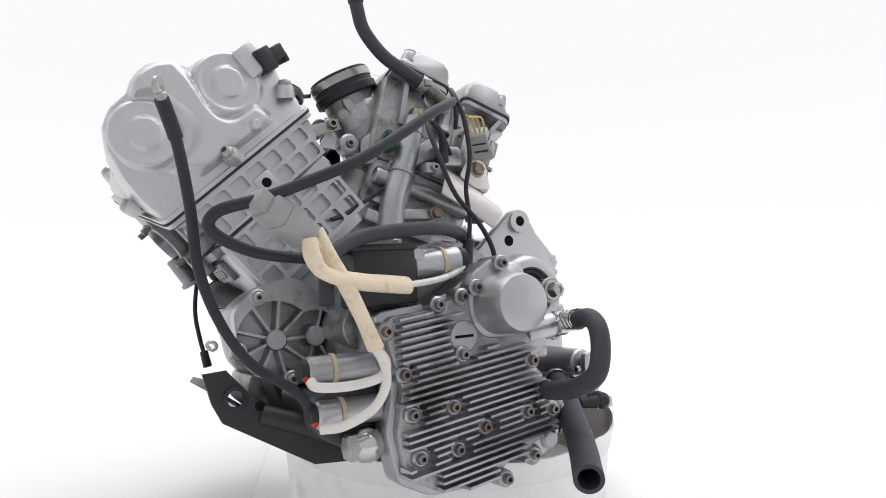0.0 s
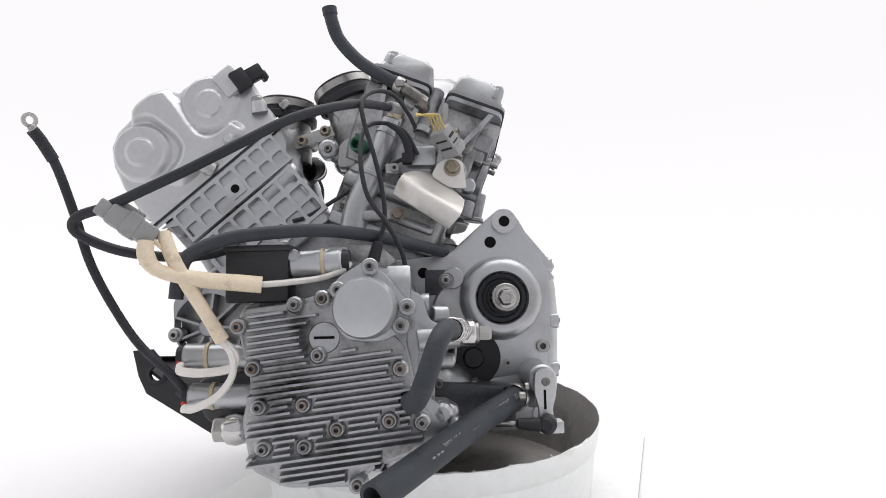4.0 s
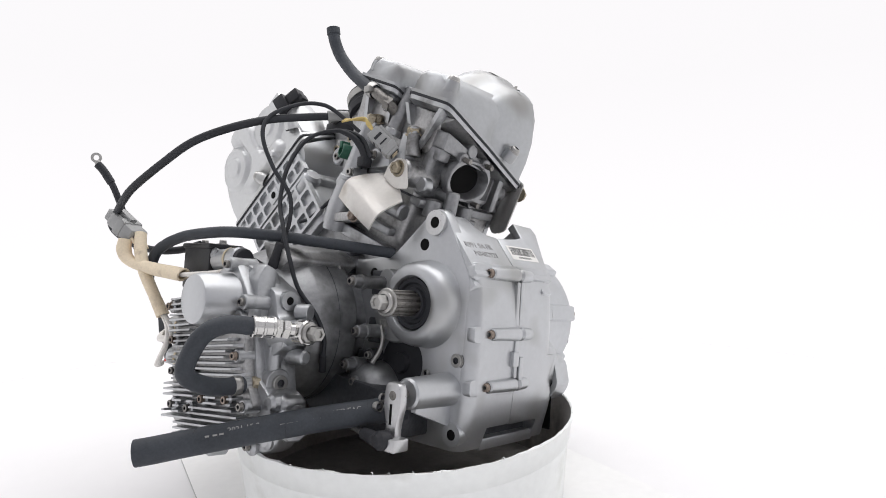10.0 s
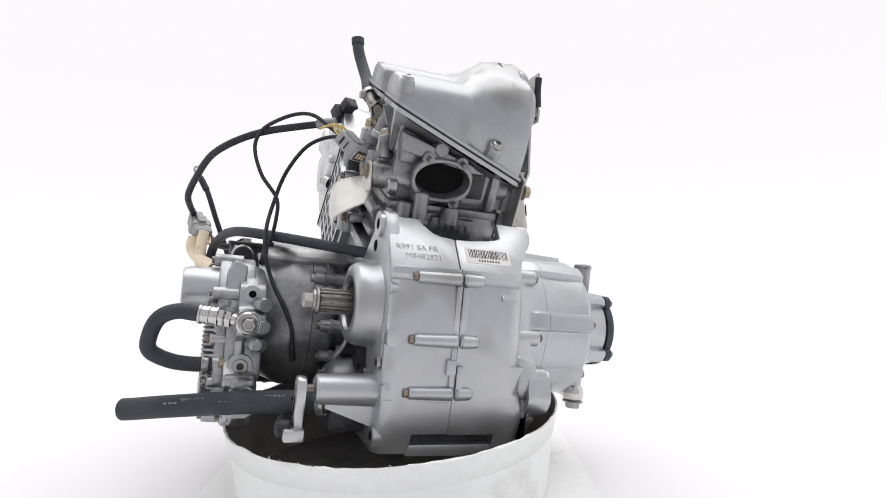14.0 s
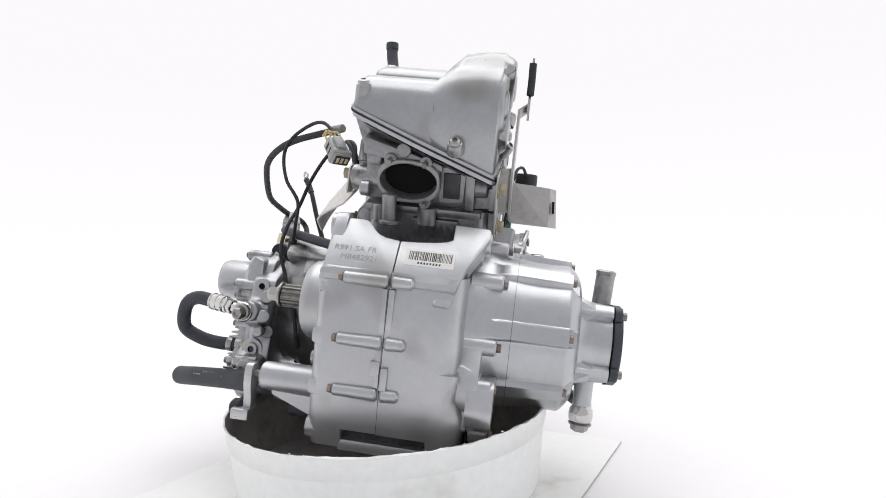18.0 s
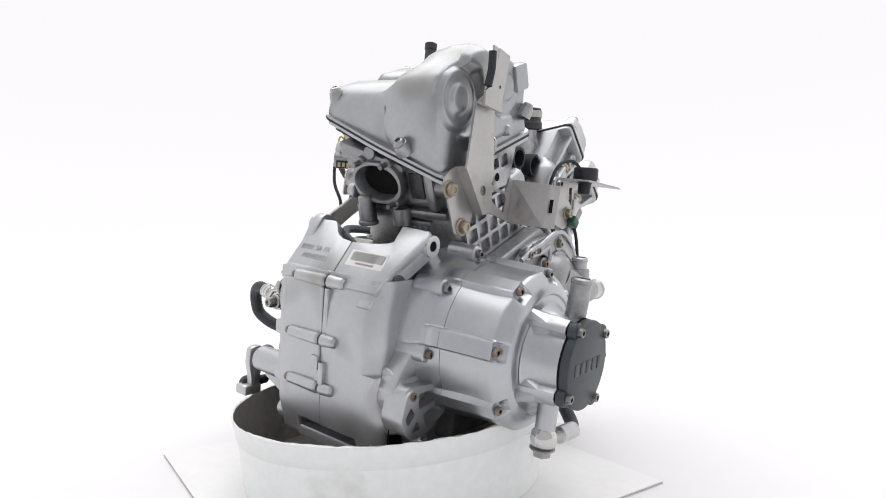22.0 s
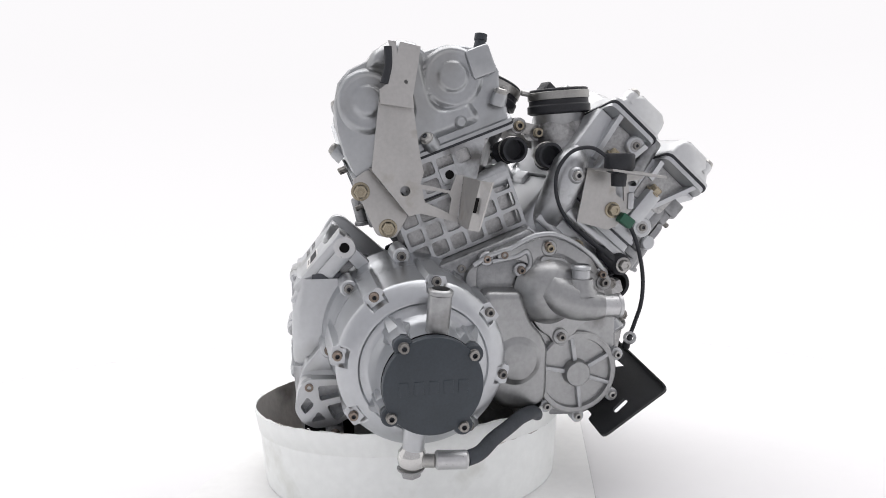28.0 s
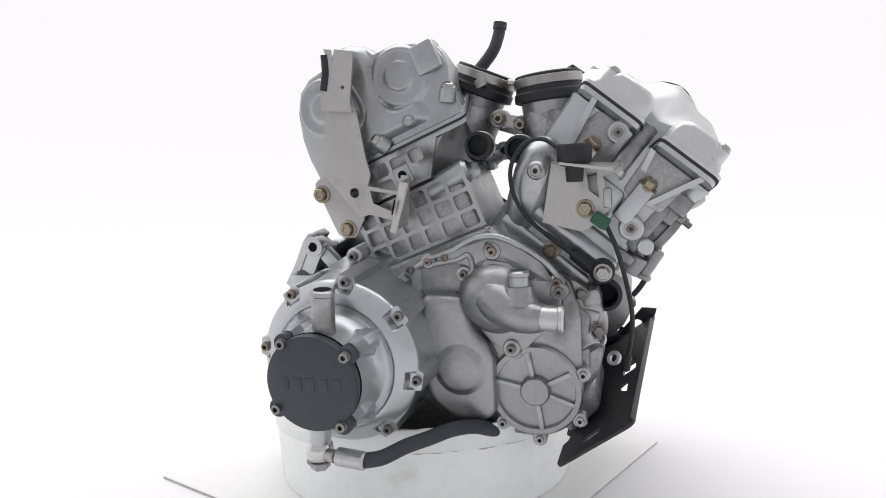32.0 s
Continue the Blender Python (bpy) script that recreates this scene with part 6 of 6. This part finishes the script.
    part("sensor_casting", prism(rounded([(38, 372), (94, 366), (92, 396), (64, 414), (42, 402)], 8), -66, -92, "x", 4), CAST_STAINED, engine)
    part("injector", rod((-62, 62, 448), (-84, 44, 408), 8, 10, 20, 2), BLACK, engine)
    part("injector_cap", rod((-60, 66, 456), (-64, 60, 444), 10, 10, 20, 2), CAST, engine)
    part("coil_bracket", box((-118, -22, 362), (-98, 12, 386), 4), CAST, engine)
    bolt(engine, (-118, 4, 378), (-1, 0, 0), 5, "socket", OLD_STEEL)
    part("block_clip", box((-124, 20, 300), (-104, 64, 312), 3), CAST_DIRTY, engine)
    bolt(engine, (-126, 22, 306), (-1, 0, 0), 6, "hex", RUSTY)
    for y, z in ((84, 318), (130, 306)):
        bolt(engine, (-96, y, z), (-0.5, 0, 0.86), 5.5, "hex", OLD_STEEL)
    part("throttle_linkage", prism(rounded([(70, 420), (96, 432), (104, 446), (86, 452), (66, 440)], 5), -74, -68, "x", 1), STEEL, engine)
    part("throttle_shaft", rod((-70, 84, 442), (-50, 84, 442), 5), STEEL, engine)
    # hose standing up from its elbow
    hose = part("vent_hose", tube([(-114, 14, 455), (-112, 37, 469), (-109, 64, 488), (-112, 86, 512), (-117, 94, 532), (-119, 97, 548)], 7.5, 18, 8, 0.68), HOSE, engine, "black vent hose standing up from its elbow")
    part("hose_end", lathe([(7.6, -9), (8.5, -8), (8.5, 0), (6, 0.4)], (-119, 97, 548.4), (-0.1, 0.15, 1), 22), HOSE, hose)
    part("hose_clamp", lathe([(9, -5), (9.6, -4.5), (9.6, 4.5), (9, 5)], (-113, 18, 457.5), (0, 0.85, 0.5), 26), STEEL, hose)
    part("clamp_screw", box((-126, 12, 452), (-116, 22, 460), 1.5), STEEL, hose)
    part("elbow", tube([(-114, 16, 456), (-114, 3, 447), (-112, -6, 440), (-104, -10, 432), (-92, -10, 426)], 6.6, 16, 6), OLD_STEEL, hose)
    part("elbow_nut", lathe([(9, -4), (9, 4)], (-110, -7, 438), (0.3, -0.8, -0.5), 6), OLD_STEEL, hose)
    # grey plug hanging on yellow wires
    f = aim((-150, -26, 394), Vector((-131, -46, 370)) - Vector((-150, -26, 394)))
    plug = part("wire_plug", box((-11, -8, 0), (11, 8, 34), 2), GREY_PLASTIC, engine, "grey three-way plug on yellow wires", f)
    part("plug_mouth", box((-9, -6, 33.2), (9, 6, 34.6), 0.2), BLACK, plug, "", f)
    for k in (-5.5, 0, 5.5):
        part("plug_contact", box((k - 1.8, -3.6, 34.2), (k + 1.8, 3.6, 35.2), 0.2), CLEAR, plug, "", f)
    part("plug_latch", box((-6, 7, 2), (6, 12, 24), 1), GREY_PLASTIC, plug, "", f)
    for x0, y0, z0, x1, y1, z1 in ((-11.6, -5, 8, -10.8, 5, 11), (-11.6, -5, 17, -10.8, 5, 18.6), (-8, 7.6, 26, 8, 8.6, 27.6), (-8, -8.6, 10, 8, -7.6, 12), (-8, -8.6, 20, 8, -7.6, 22)):
        part("plug_slot", box((x0, y0, z0), (x1, y1, z1), 0.2), BLACK, plug, "", f)
    part("plug_collar", box((-12.4, -9.4, 22), (12.4, 9.4, 31), 2), GREY_PLASTIC, plug, "", f)
    for k in (-7.5, -2.5, 2.5, 7.5):
        part("yellow_wire", tube([f @ Vector((k, 0, 2)), f @ Vector((k * 1.2, 3 + 0.3 * k, -8)), f @ Vector((k * 0.9, 4, -16)), (-171 + k * 0.25, -1, 405 + k * 0.25)], 1.15, 8, 6), YELLOW, plug)
    # cam sensor on the front cover
    f = aim((-112, 205, 462), Vector((-104, 184, 478)) - Vector((-112, 205, 462)))
    cs = part("cam_sensor", box((-13, -12, -4), (13, 12, 14), 2), BLACK, engine, "black cam position sensor", f)
    part("sensor_socket", box((-9, -7, 10), (10, 8, 34), 2, None), BLACK, cs, "", f)
    part("sensor_hook", box((-7, -12, 30), (8, -2, 36), 1.5), BLACK, cs, "", f)
    # label and stamped numbers on the gear case
    slope = axis_frame((0, -149, 249), (1, 0, 0), (0, 0.62, 0.785), (0, -0.785, 0.62))
    lab = part("label", box((-28, 20, 1.0), (24, 40, 1.35), 0.1), PAPER, engine, "white paper barcode label", slope)
    rng = random.Random(11)
    x = -24.0
    while x < 20:
        w = rng.choice((0.5, 0.8, 1.2))
        part("code_bar", box((x, 27, 1.3), (x + w, 38, 1.45), 0), INK, lab, "", slope)
        x += w + rng.choice((0.5, 0.8, 1.0))
    for k in range(8):
        part("digit_bar", box((-14 + k * 3.2, 22.4, 1.3), (-12.2 + k * 3.2, 25, 1.45), 0), INK, lab, "", slope)
    letters("R991 SA FR", 9.5, slope @ Matrix.Translation((-105, 30, 1.15)), ETCHED, engine, "stamped_mark")
    letters("M8482921", 9.5, slope @ Matrix.Translation((-96, 19, 1.15)), ETCHED, engine, "stamped_mark")


left_head_clutter()
# raised emblem blocks on the end cap
cap_ob = next(o for o in engine.children_recursive if o.name == "end_cap")
for k in range(5):
    y0 = -60 + k * 13.4
    part("emblem_block", box((210.4, y0 + 0.6, 184.5), (211.6, y0 + 9.4, 197), 0.4), CHARCOAL, cap_ob)


# ---- what turns ----
bucket_thing = bucket()
board_thing = turntable_board()


def motions():
    turn = ((0, 119.34), (3, 98.32), (6, 77.40), (9, 56.10), (11, 42.18), (13, 28.22), (17, 0.0), (19, -14.20), (21, -28.60),
            (23, -42.90), (25, -57.05), (28, -78.15), (30, -92.36), (32, -106.51))
    for ob in (engine, bucket_thing, board_thing):
        walk(ob, [(t, pose(0, 0, 0, 0, 0, a)) for t, a in turn])


motions()
